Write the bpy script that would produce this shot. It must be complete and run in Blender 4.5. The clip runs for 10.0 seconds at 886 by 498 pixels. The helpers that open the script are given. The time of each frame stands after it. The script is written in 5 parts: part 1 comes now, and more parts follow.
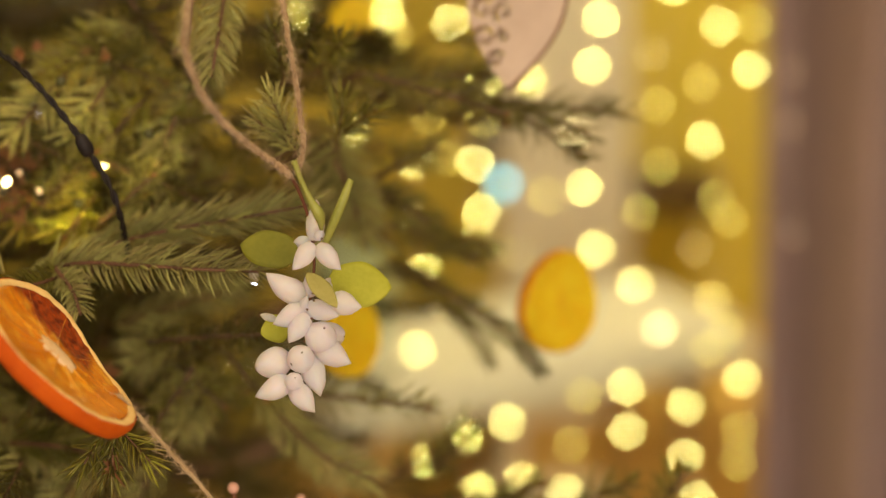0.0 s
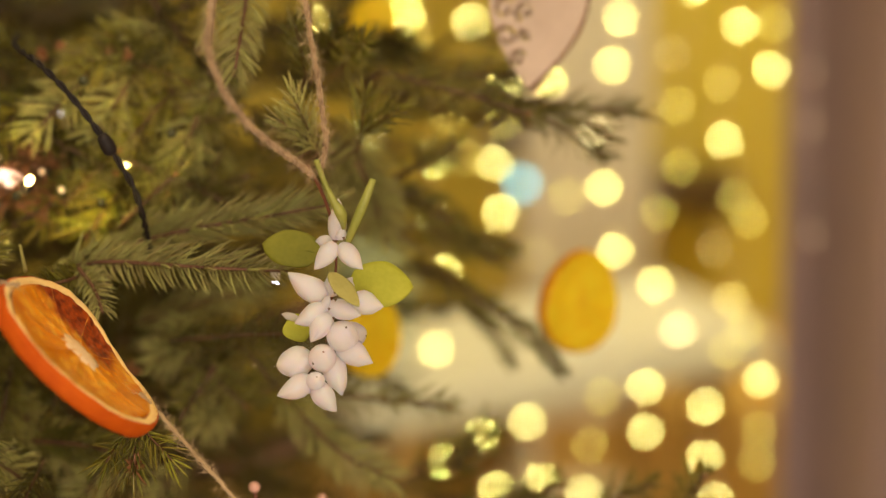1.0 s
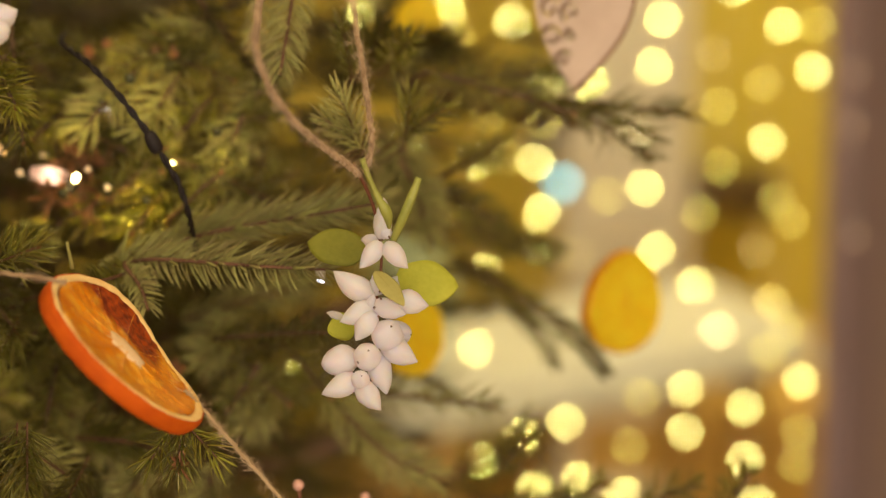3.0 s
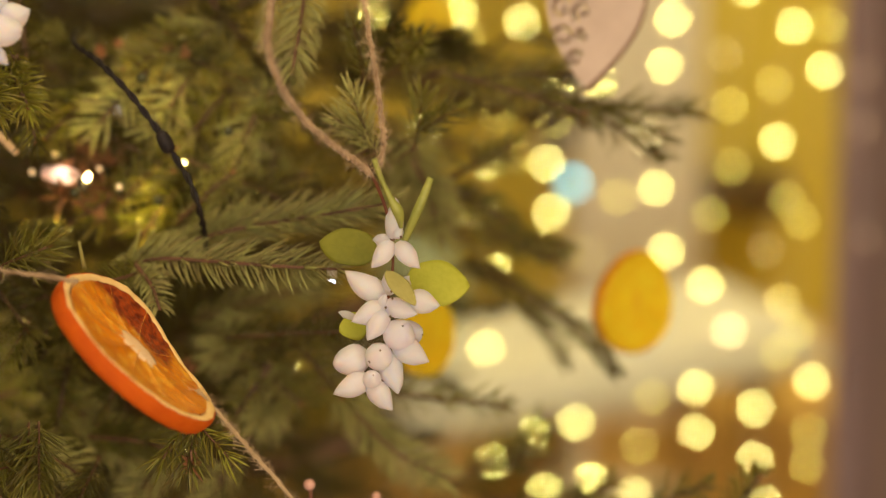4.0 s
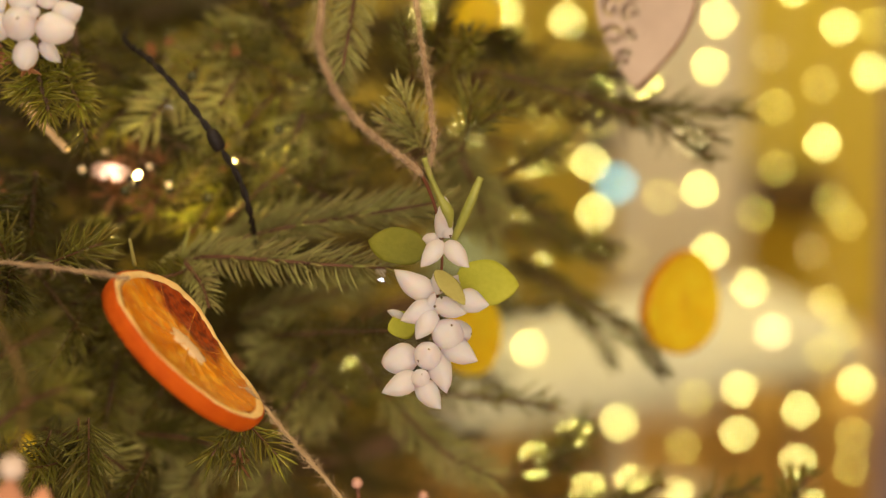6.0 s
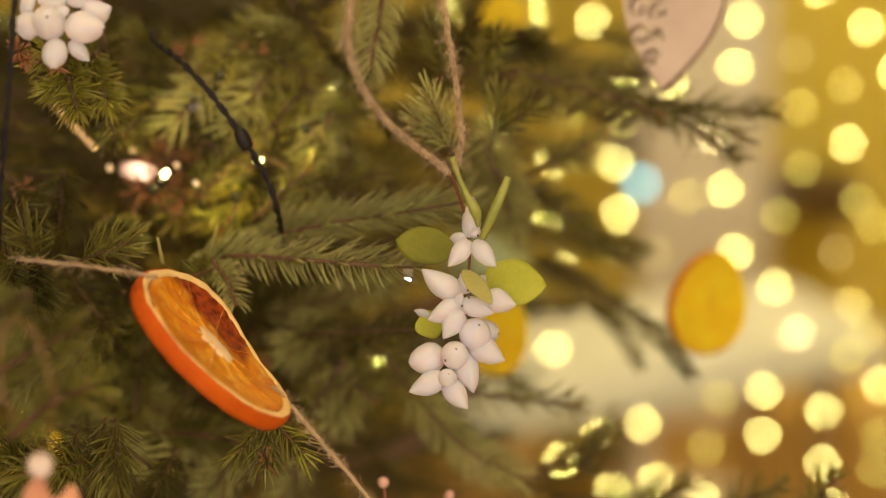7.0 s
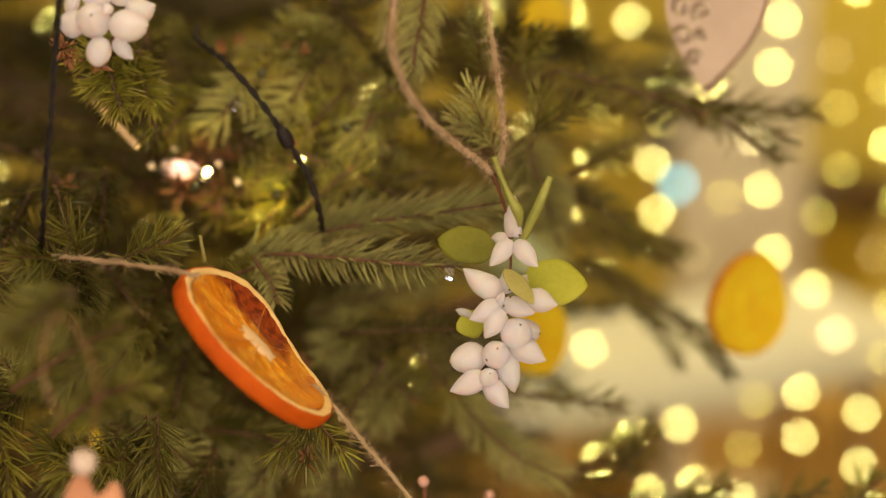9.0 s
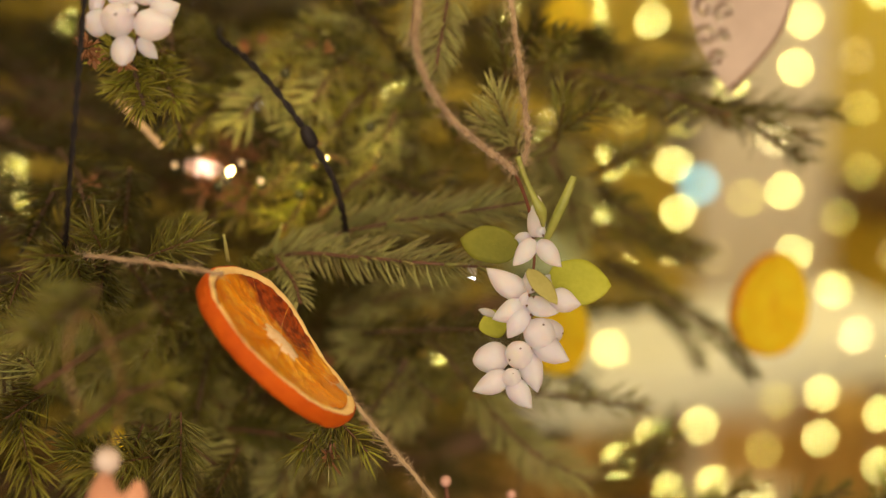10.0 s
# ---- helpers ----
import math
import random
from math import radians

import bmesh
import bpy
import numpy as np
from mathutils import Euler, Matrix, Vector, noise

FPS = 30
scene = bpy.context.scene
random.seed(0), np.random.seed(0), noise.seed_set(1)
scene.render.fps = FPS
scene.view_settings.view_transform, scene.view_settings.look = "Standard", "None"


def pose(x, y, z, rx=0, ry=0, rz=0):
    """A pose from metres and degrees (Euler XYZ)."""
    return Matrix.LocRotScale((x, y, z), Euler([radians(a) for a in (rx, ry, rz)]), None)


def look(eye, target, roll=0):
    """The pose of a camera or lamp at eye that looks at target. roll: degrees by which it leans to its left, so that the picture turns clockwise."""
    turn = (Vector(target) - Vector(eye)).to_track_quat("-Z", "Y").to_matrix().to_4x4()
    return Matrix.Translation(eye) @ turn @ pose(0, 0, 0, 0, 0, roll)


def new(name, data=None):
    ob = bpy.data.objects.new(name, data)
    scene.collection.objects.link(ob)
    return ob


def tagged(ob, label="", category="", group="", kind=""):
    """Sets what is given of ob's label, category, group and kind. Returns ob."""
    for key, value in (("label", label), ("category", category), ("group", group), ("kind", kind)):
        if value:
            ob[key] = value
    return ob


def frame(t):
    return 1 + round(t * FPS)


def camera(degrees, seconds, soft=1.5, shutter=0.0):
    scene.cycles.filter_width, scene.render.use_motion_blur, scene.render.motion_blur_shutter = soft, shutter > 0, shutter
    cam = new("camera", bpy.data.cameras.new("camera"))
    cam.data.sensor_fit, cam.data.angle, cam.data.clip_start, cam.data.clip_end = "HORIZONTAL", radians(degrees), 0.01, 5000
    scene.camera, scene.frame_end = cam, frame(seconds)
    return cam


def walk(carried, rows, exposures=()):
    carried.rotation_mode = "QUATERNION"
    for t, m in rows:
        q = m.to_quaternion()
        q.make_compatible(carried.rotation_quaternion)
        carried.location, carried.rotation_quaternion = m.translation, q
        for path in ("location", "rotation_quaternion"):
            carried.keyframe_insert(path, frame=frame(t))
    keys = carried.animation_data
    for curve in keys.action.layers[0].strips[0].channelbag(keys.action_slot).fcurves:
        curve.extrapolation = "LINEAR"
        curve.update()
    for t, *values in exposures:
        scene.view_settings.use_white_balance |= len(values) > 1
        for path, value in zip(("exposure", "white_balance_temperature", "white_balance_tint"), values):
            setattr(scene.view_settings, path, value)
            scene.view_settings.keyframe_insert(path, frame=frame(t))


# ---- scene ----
# ---- camera: a tripod pan, the lens standing ahead of the pivot ----
EYE, DIP, ROLL, LENS_AHEAD = 1.40, 15.88, -0.82, (-0.0003, 0.1077)
cam = camera(24.57, 10.0, soft=1.2)
YAWS = [
    (0.0, 0.000), (0.5, 0.228), (1.0, 0.540), (1.5, 0.782), (2.0, 1.079),
    (2.5, 1.409), (2.7, 1.528), (3.8, 1.870), (4.0, 1.944), (4.5, 2.245),
    (5.0, 2.517), (5.5, 2.812), (5.7, 2.955), (6.8, 3.692), (7.0, 3.836),
    (7.5, 4.097), (8.0, 4.331), (8.5, 4.606), (9.0, 4.863), (9.5, 5.133),
    (10.0, 5.436),
]


def pan(yaw):
    return pose(0, 0, EYE, 0, 0, yaw) @ pose(LENS_AHEAD[0], LENS_AHEAD[1], 0, 90 - DIP, 0, 0) @ pose(0, 0, 0, 0, 0, ROLL)


walk(cam, [(t, pan(y)) for t, y in YAWS], [(0.0, 0.21, 7450, 13), (10.0, 0.21, 7450, 13)])
cam.data.dof.use_dof = True
cam.data.dof.focus_distance = 0.60
cam.data.dof.aperture_fstop = 5.3

# Working axes for what hangs on the near side of the tree: u to the right, v up, d away.
BASE = pan(0) @ Matrix.Diagonal((1, 1, -1, 1))


def spot(p):
    """World place of (u, v, d)."""
    return BASE @ Vector(p)


def heading(p):
    """World direction of (u, v, d)."""
    return (BASE.to_3x3() @ Vector(p)).normalized()


# ---- light ----
def area(name, m, sx, sy, power, color):
    data = bpy.data.lights.new(name, "AREA")
    data.shape, data.size, data.size_y, data.energy, data.color = "RECTANGLE", sx, sy, power, color
    ob = new(name, data)
    ob.matrix_world = m
    return ob


world = bpy.data.worlds.new("world")
scene.world = world
world.use_nodes = True
sky = world.node_tree.nodes.new("ShaderNodeTexSky")
sky.sky_type, sky.sun_disc, sky.sun_elevation, sky.sun_rotation = "NISHITA", False, radians(20), radians(150)
world.node_tree.links.new(sky.outputs[0], world.node_tree.nodes["Background"].inputs[0])
world.node_tree.nodes["Background"].inputs[1].default_value = 0.08
KEY_POWER, FRONT_FILL_POWER, BACK_FILL_POWER = 30.0, 8.0, 30.0
# Soft key light from an unseen window, added behind the viewer
area("key_light", look((0.3, -1.47, 1.55), (-0.1, 0.9, 1.2)), 2.5, 1.5, KEY_POWER, (1.0, 0.87, 0.78))
# Two unseen fill lights, added to brighten the tree and back wall
area("fill_light_front", look((-0.2, 0.5, 2.42), (-0.2, 0.55, 0)), 1.0, 1.0, FRONT_FILL_POWER, (1.0, 0.80, 0.50))
area("fill_light_back", look((0.7, 2.85, 2.42), (0.7, 2.9, 0)), 0.8, 0.6, BACK_FILL_POWER, (1.0, 0.87, 0.50))


# ---- materials ----
def material(name, dark, light, rough=0.6, scale=40.0, fine=400.0, bump=0.15, metal=0.0, spec=0.5, vary=0.0, stretch=(1, 1, 1),
             subsurface=0.0, through_light=0.0, sheen=0.0, deep=0.004):
    """Two colours mixed by coarse and fine noise, with relief; vary: lightness by piece."""
    m = bpy.data.materials.new(name)
    m.use_nodes = True
    nt = m.node_tree
    n, l = nt.nodes, nt.links
    b = n["Principled BSDF"]
    co = n.new("ShaderNodeTexCoord")
    mp = n.new("ShaderNodeMapping")
    mp.inputs["Scale"].default_value = stretch
    l.new(co.outputs["Object"], mp.inputs[0])
    big, small = n.new("ShaderNodeTexNoise"), n.new("ShaderNodeTexNoise")
    for tex, s in ((big, scale), (small, fine)):
        tex.inputs["Scale"].default_value = s
        tex.inputs["Detail"].default_value = 4
        l.new(mp.outputs[0], tex.inputs["Vector"])
    mixf = n.new("ShaderNodeMath")
    mixf.operation = "MULTIPLY_ADD"
    mixf.inputs[1].default_value = 0.45
    l.new(small.outputs[0], mixf.inputs[0])
    half = n.new("ShaderNodeMath")
    half.operation = "MULTIPLY_ADD"
    half.inputs[1].default_value, half.inputs[2].default_value = 1.5, -0.45
    l.new(big.outputs[0], half.inputs[0])
    l.new(half.outputs[0], mixf.inputs[2])
    ramp = n.new("ShaderNodeMix")
    ramp.data_type = "RGBA"
    ramp.inputs[6].default_value, ramp.inputs[7].default_value = (*dark, 1), (*light, 1)
    l.new(mixf.outputs[0], ramp.inputs[0])
    colour = ramp.outputs[2]
    if vary:
        info, geo, add, hsv = n.new("ShaderNodeObjectInfo"), n.new("ShaderNodeNewGeometry"), n.new("ShaderNodeMath"), n.new("ShaderNodeHueSaturation")
        add.operation = "ADD"
        l.new(info.outputs["Random"], add.inputs[0])
        l.new(geo.outputs["Random Per Island"], add.inputs[1])
        val = n.new("ShaderNodeMath")
        val.operation = "MULTIPLY_ADD"
        val.inputs[1].default_value, val.inputs[2].default_value = vary, 1 - vary
        l.new(add.outputs[0], val.inputs[0])
        l.new(val.outputs[0], hsv.inputs["Value"])
        hue = n.new("ShaderNodeMath")
        hue.operation = "MULTIPLY_ADD"
        hue.inputs[1].default_value, hue.inputs[2].default_value = 0.05, 0.475
        l.new(geo.outputs["Random Per Island"], hue.inputs[0])
        l.new(hue.outputs[0], hsv.inputs["Hue"])
        l.new(colour, hsv.inputs["Color"])
        colour = hsv.outputs[0]
    l.new(colour, b.inputs["Base Color"])
    b.inputs["Roughness"].default_value, b.inputs["Metallic"].default_value = rough, metal
    b.inputs["Specular IOR Level"].default_value = spec
    b.inputs["Sheen Weight"].default_value = sheen
    if subsurface:
        b.inputs["Subsurface Weight"].default_value = subsurface
        b.inputs["Subsurface Radius"].default_value = (1.0, 0.7, 0.5)
        b.inputs["Subsurface Scale"].default_value = deep
    if bump:
        bp = n.new("ShaderNodeBump")
        bp.inputs["Strength"].default_value, bp.inputs["Distance"].default_value = bump, 0.0006 if fine > 100 else 0.004
        l.new(small.outputs[0], bp.inputs["Height"])
        l.new(bp.outputs[0], b.inputs["Normal"])
    if through_light:
        tr, mx = n.new("ShaderNodeBsdfTranslucent"), n.new("ShaderNodeMixShader")
        mx.inputs[0].default_value = through_light
        l.new(colour, tr.inputs[0])
        l.new(b.outputs[0], mx.inputs[1])
        l.new(tr.outputs[0], mx.inputs[2])
        l.new(mx.outputs[0], n["Material Output"].inputs[0])
    return m


def glow(name, color, strength):
    m = bpy.data.materials.new(name)
    m.use_nodes = True
    b = m.node_tree.nodes["Principled BSDF"]
    b.inputs["Base Color"].default_value = (0.8, 0.75, 0.6, 1)
    b.inputs["Emission Color"].default_value = (*color, 1)
    b.inputs["Emission Strength"].default_value = strength
    return m


NEEDLE = material("fir_needle", (0.045, 0.046, 0.008), (0.30, 0.275, 0.052), 0.28, 60, 500, 0.2, vary=0.4, spec=0.6, through_light=0.18)
NEEDLE_FRESH = material("fir_needle_fresh", (0.13, 0.125, 0.012), (0.44, 0.40, 0.055), 0.35, 60, 500, 0.2, vary=0.3, spec=0.6, through_light=0.25)
# The inner crown's shade is put into this darker needle colour
NEEDLE_SHADED = material("fir_needle_shaded", (0.018, 0.018, 0.003), (0.122, 0.106, 0.016), 0.32, 60, 500, 0.2, vary=0.5, spec=0.5, through_light=0.15)
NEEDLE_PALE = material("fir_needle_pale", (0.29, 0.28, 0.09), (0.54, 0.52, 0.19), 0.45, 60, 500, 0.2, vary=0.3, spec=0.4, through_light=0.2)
BARK = material("fir_bark", (0.05, 0.028, 0.014), (0.17, 0.10, 0.055), 0.85, 50, 500, 0.6)
TWIG_RED = material("young_fir_twig", (0.08, 0.036, 0.02), (0.19, 0.09, 0.05), 0.7, 120, 700, 0.4)
BUD = material("fir_bud", (0.16, 0.065, 0.025), (0.33, 0.15, 0.06), 0.6, 200, 900, 0.4)
JUTE = material("jute_twine", (0.17, 0.10, 0.045), (0.52, 0.37, 0.21), 0.9, 300, 1500, 0.6, sheen=0.3)
CORD = material("orange_brown_cord", (0.26, 0.11, 0.045), (0.44, 0.21, 0.10), 0.85, 300, 1500, 0.5)
JUTE_PALE = material("pale_jute", (0.36, 0.245, 0.11), (0.62, 0.47, 0.27), 0.9, 120, 1500, 0.6, sheen=0.3)
JUTE_HAIR = material("jute_fibre", (0.38, 0.27, 0.15), (0.62, 0.48, 0.31), 0.8, 300, 1500, 0.0)
BERRY = material("snowberry_skin", (0.88, 0.84, 0.88), (0.94, 0.90, 0.94), 0.5, 160, 900, 0.2, vary=0.03, spec=0.3, subsurface=1.0, through_light=0.40, deep=0.010)
CALYX = material("berry_calyx", (0.09, 0.05, 0.035), (0.22, 0.13, 0.08), 0.8, 300, 1500, 0.3)
LEAF = material("snowberry_leaf", (0.37, 0.41, 0.03), (0.54, 0.56, 0.065), 0.6, 90, 700, 0.25, through_light=0.3)
LEAF_PALE = material("snowberry_leaf_pale", (0.40, 0.38, 0.10), (0.56, 0.53, 0.19), 0.6, 90, 700, 0.25, through_light=0.3)
LEAF_DARK = material("snowberry_leaf_dark", (0.17, 0.19, 0.014), (0.27, 0.28, 0.03), 0.6, 90, 700, 0.25, through_light=0.3)
STALK = material("green_stalk", (0.24, 0.28, 0.05), (0.40, 0.42, 0.10), 0.5, 200, 900, 0.2, through_light=0.1)
TWIG_BROWN = material("red_brown_twig", (0.10, 0.03, 0.015), (0.22, 0.08, 0.04), 0.6, 200, 900, 0.3)
PEEL = material("dried_orange_peel", (0.44, 0.060, 0.003), (0.66, 0.125, 0.006), 0.75, 90, 1100, 0.9, spec=0.25, subsurface=0.1)
PITH = material("dried_orange_pith", (0.80, 0.49, 0.15), (0.92, 0.70, 0.33), 0.75, 150, 900, 0.6, subsurface=0.15)
FLESH = material("dried_orange_flesh", (0.60, 0.15, 0.005), (0.94, 0.47, 0.03), 0.35, 150, 700, 0.9, vary=0.08, through_light=0.25)
FLESH_RED = material("dried_orange_flesh_dark", (0.68, 0.140, 0.004), (0.97, 0.395, 0.017), 0.35, 150, 700, 0.9, vary=0.12, through_light=0.22)


def reddened(m):
    """A dark red patch towards one side of the flesh, and pale flecks of pith skin."""
    n, l = m.node_tree.nodes, m.node_tree.links
    b = n["Principled BSDF"]
    old = b.inputs["Base Color"].links[0].from_socket
    at, co = n.new("ShaderNodeAttribute"), n.new("ShaderNodeTexCoord")
    at.attribute_name = "redness"
    grain, fleck = n.new("ShaderNodeTexNoise"), n.new("ShaderNodeTexNoise")
    for tex, size in ((grain, 420), (fleck, 240)):
        tex.inputs["Scale"].default_value, tex.inputs["Detail"].default_value = size, 5
        l.new(co.outputs["Object"], tex.inputs["Vector"])
    red = n.new("ShaderNodeMix")
    red.data_type = "RGBA"
    red.inputs[6].default_value, red.inputs[7].default_value = (0.17, 0.014, 0.004, 1), (0.50, 0.085, 0.012, 1)
    spread = n.new("ShaderNodeMapRange")
    spread.inputs[1].default_value, spread.inputs[2].default_value = 0.36, 0.62
    l.new(grain.outputs[0], spread.inputs[0])
    l.new(spread.outputs[0], red.inputs[0])
    pale = n.new("ShaderNodeMapRange")
    pale.inputs[1].default_value, pale.inputs[2].default_value, pale.inputs[4].default_value = 0.52, 0.62, 0.7
    l.new(fleck.outputs[0], pale.inputs[0])
    light = n.new("ShaderNodeMix")
    light.data_type = "RGBA"
    light.inputs[7].default_value = (0.97, 0.54, 0.06, 1)
    l.new(pale.outputs[0], light.inputs[0])
    l.new(old, light.inputs[6])
    both = n.new("ShaderNodeMix")
    both.data_type = "RGBA"
    l.new(at.outputs["Fac"], both.inputs[0])
    l.new(light.outputs[2], both.inputs[6])
    l.new(red.outputs[2], both.inputs[7])
    l.new(both.outputs[2], b.inputs["Base Color"])
    for node in n:
        if node.bl_idname == "ShaderNodeBsdfTranslucent":
            l.new(both.outputs[2], node.inputs[0])


reddened(FLESH_RED)
FLESH_AMBER = material("dried_slice_amber", (0.93, 0.58, 0.02), (0.98, 0.84, 0.05), 0.4, 160, 600, 0.5, vary=0.06, through_light=0.3)
MEMBRANE = material("dried_segment_membrane", (0.60, 0.19, 0.015), (0.90, 0.46, 0.09), 0.5, 200, 900, 0.4, through_light=0.25)
CORE = material("dried_orange_core", (0.74, 0.46, 0.20), (0.86, 0.68, 0.44), 0.8, 200, 900, 0.5)
CABLE = material("black_cable", (0.008, 0.006, 0.006), (0.018, 0.014, 0.014), 0.6, 200, 900, 0.2, spec=0.25)
PAINTED_WOOD = material("pale_pink_painted_wood", (0.44, 0.345, 0.275), (0.57, 0.465, 0.385), 0.6, 90, 600, 0.25)
EDGE_WOOD = material("burnt_wood_edge", (0.24, 0.13, 0.08), (0.42, 0.25, 0.17), 0.7, 120, 700, 0.3)
BEAD = material("pale_wooden_bead", (0.60, 0.48, 0.42), (0.80, 0.70, 0.62), 0.5, 150, 700, 0.2)
SALMON = material("salmon_felt", (0.55, 0.24, 0.13), (0.70, 0.36, 0.22), 0.9, 120, 900, 0.6, sheen=0.3)
FROSTED = material("frosted_pink_plastic", (0.86, 0.76, 0.72), (0.93, 0.85, 0.82), 0.4, 200, 900, 0.1, through_light=0.7)
PINK = material("pink_bead", (0.50, 0.26, 0.20), (0.70, 0.42, 0.34), 0.5, 200, 900, 0.2)
BULB_BRIGHT = glow("bulb_bright", (1.0, 0.92, 0.30), 37)
BULB_SMALL = glow("bulb_small", (1.0, 0.90, 0.25), 95)
BULB_PALE = glow("bulb_pale", (1.0, 0.88, 0.40), 28)
# Dim and faint bulbs mostly stand in for reflections in glass
BULB_DIM = glow("bulb_dim", (1.0, 0.90, 0.17), 9.5)
BULB_MID = glow("bulb_mid", (1.0, 0.88, 0.22), 17)
BULB_FAINT = glow("bulb_faint", (1.0, 0.84, 0.30), 4.6)
# Imitates bulbs showing weakly through the curtain
BULB_VEILED = glow("bulb_veiled", (1.0, 0.62, 0.36), 1.16)
BULB_COOL = glow("bulb_cool", (0.55, 0.66, 1.0), 9)
BULB_BLUE = glow("night_light_blue", (0.06, 0.58, 0.74), 5.5)
BULB_TREE = glow("bulb_tree", (1.0, 0.80, 0.32), 18)
# Lights the added sleeve from within
BULB_WHITE = glow("bulb_white", (1.0, 0.86, 0.70), 100)
# Weak glow standing in for reflected specks near the lit bulb
BULB_GLINT = glow("bulb_glint", (1.0, 0.62, 0.28), 0.75)
# Glow of unseen bulbs added to brighten the needles behind them
BULB_FILL_NEAR = glow("bulb_fill_near", (1.0, 0.76, 0.26), 320)
BULB_FILL_INNER = glow("bulb_fill_inner", (1.0, 0.74, 0.24), 560)
WALL = material("ochre_wall_paint", (0.60, 0.505, 0.085), (0.69, 0.585, 0.125), 0.8, 2, 60, 0.1)
WALL_CREAM = material("cream_wall_paint", (0.62, 0.52, 0.36), (0.70, 0.60, 0.43), 0.8, 2, 60, 0.1)
CEILING = material("white_ceiling_paint", (0.72, 0.68, 0.60), (0.80, 0.76, 0.68), 0.9, 3, 60, 0.1)
FLOOR_WOOD = material("oak_floor", (0.32, 0.18, 0.07), (0.48, 0.29, 0.13), 0.45, 6, 60, 0.2, vary=0.15, stretch=(1, 8, 1))
WHITE_CLOTH = material("white_cloth", (0.54, 0.56, 0.50), (0.64, 0.66, 0.60), 0.9, 8, 90, 0.3, sheen=0.2)
CURTAIN = material("mauve_brown_curtain", (0.36, 0.26, 0.235), (0.47, 0.35, 0.32), 0.85, 6, 90, 0.4, sheen=0.3)
WHITE_PAINT = material("white_painted_wood", (0.78, 0.77, 0.69), (0.86, 0.85, 0.77), 0.5, 4, 60, 0.1)
DARK_WOOD = material("dark_stained_wood", (0.035, 0.018, 0.009), (0.09, 0.05, 0.026), 0.5, 6, 60, 0.2, stretch=(1, 6, 1))
HONEY_WOOD = material("honey_brown_wood", (0.56, 0.37, 0.11), (0.70, 0.50, 0.19), 0.5, 6, 60, 0.2, stretch=(6, 1, 1))
GREEN_GLAZE = material("pale_green_glaze", (0.34, 0.44, 0.28), (0.46, 0.56, 0.38), 0.3, 10, 90, 0.05)
GREY_BLUE = material("grey_blue_linen", (0.15, 0.16, 0.20), (0.24, 0.25, 0.30), 0.85, 10, 90, 0.2)


# ---- mesh helpers ----
def mesh_of(name, verts, faces, mat, smooth=True):
    me = bpy.data.meshes.new(name)
    me.from_pydata([tuple(map(float, v)) for v in verts], [], faces)
    me.update()
    me.materials.append(mat)
    if smooth:
        me.polygons.foreach_set("use_smooth", [True] * len(me.polygons))
    return me


def part(name, data, parent, m=None, label=""):
    """Links a mesh as one part of a thing; m is its pose in the thing's own axes."""
    ob = new(name, data)
    ob.parent = parent
    if m is not None:
        ob.matrix_local = m
    if label:
        ob["label"] = label
    return ob


def bm_mesh(name, bm, mat, smooth=True):
    me = bpy.data.meshes.new(name)
    bm.normal_update()
    bm.to_mesh(me)
    bm.free()
    me.materials.append(mat)
    if smooth:
        me.polygons.foreach_set("use_smooth", [True] * len(me.polygons))
    return me


def box(name, sx, sy, sz, mat, bevel=0.004):
    """A box with rounded edges, standing on its base's middle."""
    bm = bmesh.new()
    bmesh.ops.create_cube(bm, size=1)
    bmesh.ops.scale(bm, vec=(sx, sy, sz), verts=bm.verts)
    bmesh.ops.translate(bm, vec=(0, 0, sz / 2), verts=bm.verts)
    if bevel:
        bmesh.ops.bevel(bm, geom=bm.edges[:], offset=bevel, segments=2, affect="EDGES")
    return bm_mesh(name, bm, mat, False)


def thing(name, place, label, category, group="", turn=None):
    ob = new(name)
    ob.empty_display_size = 0.02
    ob.matrix_world = Matrix.Translation(place) @ (turn.to_4x4() if turn else Matrix())
    return tagged(ob, label, category, group)


def smooth_path(pts, steps=8):
    """A rounded line through the points."""
    p = [Vector(q) for q in pts]
    p = [2 * p[0] - p[1], *p, 2 * p[-1] - p[-2]]
    out = []
    for i in range(1, len(p) - 2):
        a, b, c, d = p[i - 1:i + 3]
        for k in range(steps):
            s = k / steps
            out.append(0.5 * (2 * b + (c - a) * s + (2 * a - 5 * b + 4 * c - d) * s * s + (3 * b - a - 3 * c + d) * s ** 3))
    return out + [p[-2]]


def frames_along(path):
    """Place, direction and two sides at each point of a path."""
    side, out = None, []
    for i, q in enumerate(path):
        ahead = (path[min(i + 1, len(path) - 1)] - path[max(i - 1, 0)]).normalized()
        if side is None:
            side = ahead.orthogonal().normalized()
        side = (side - ahead * side.dot(ahead)).normalized()
        out.append((q, ahead, side, ahead.cross(side)))
    return out


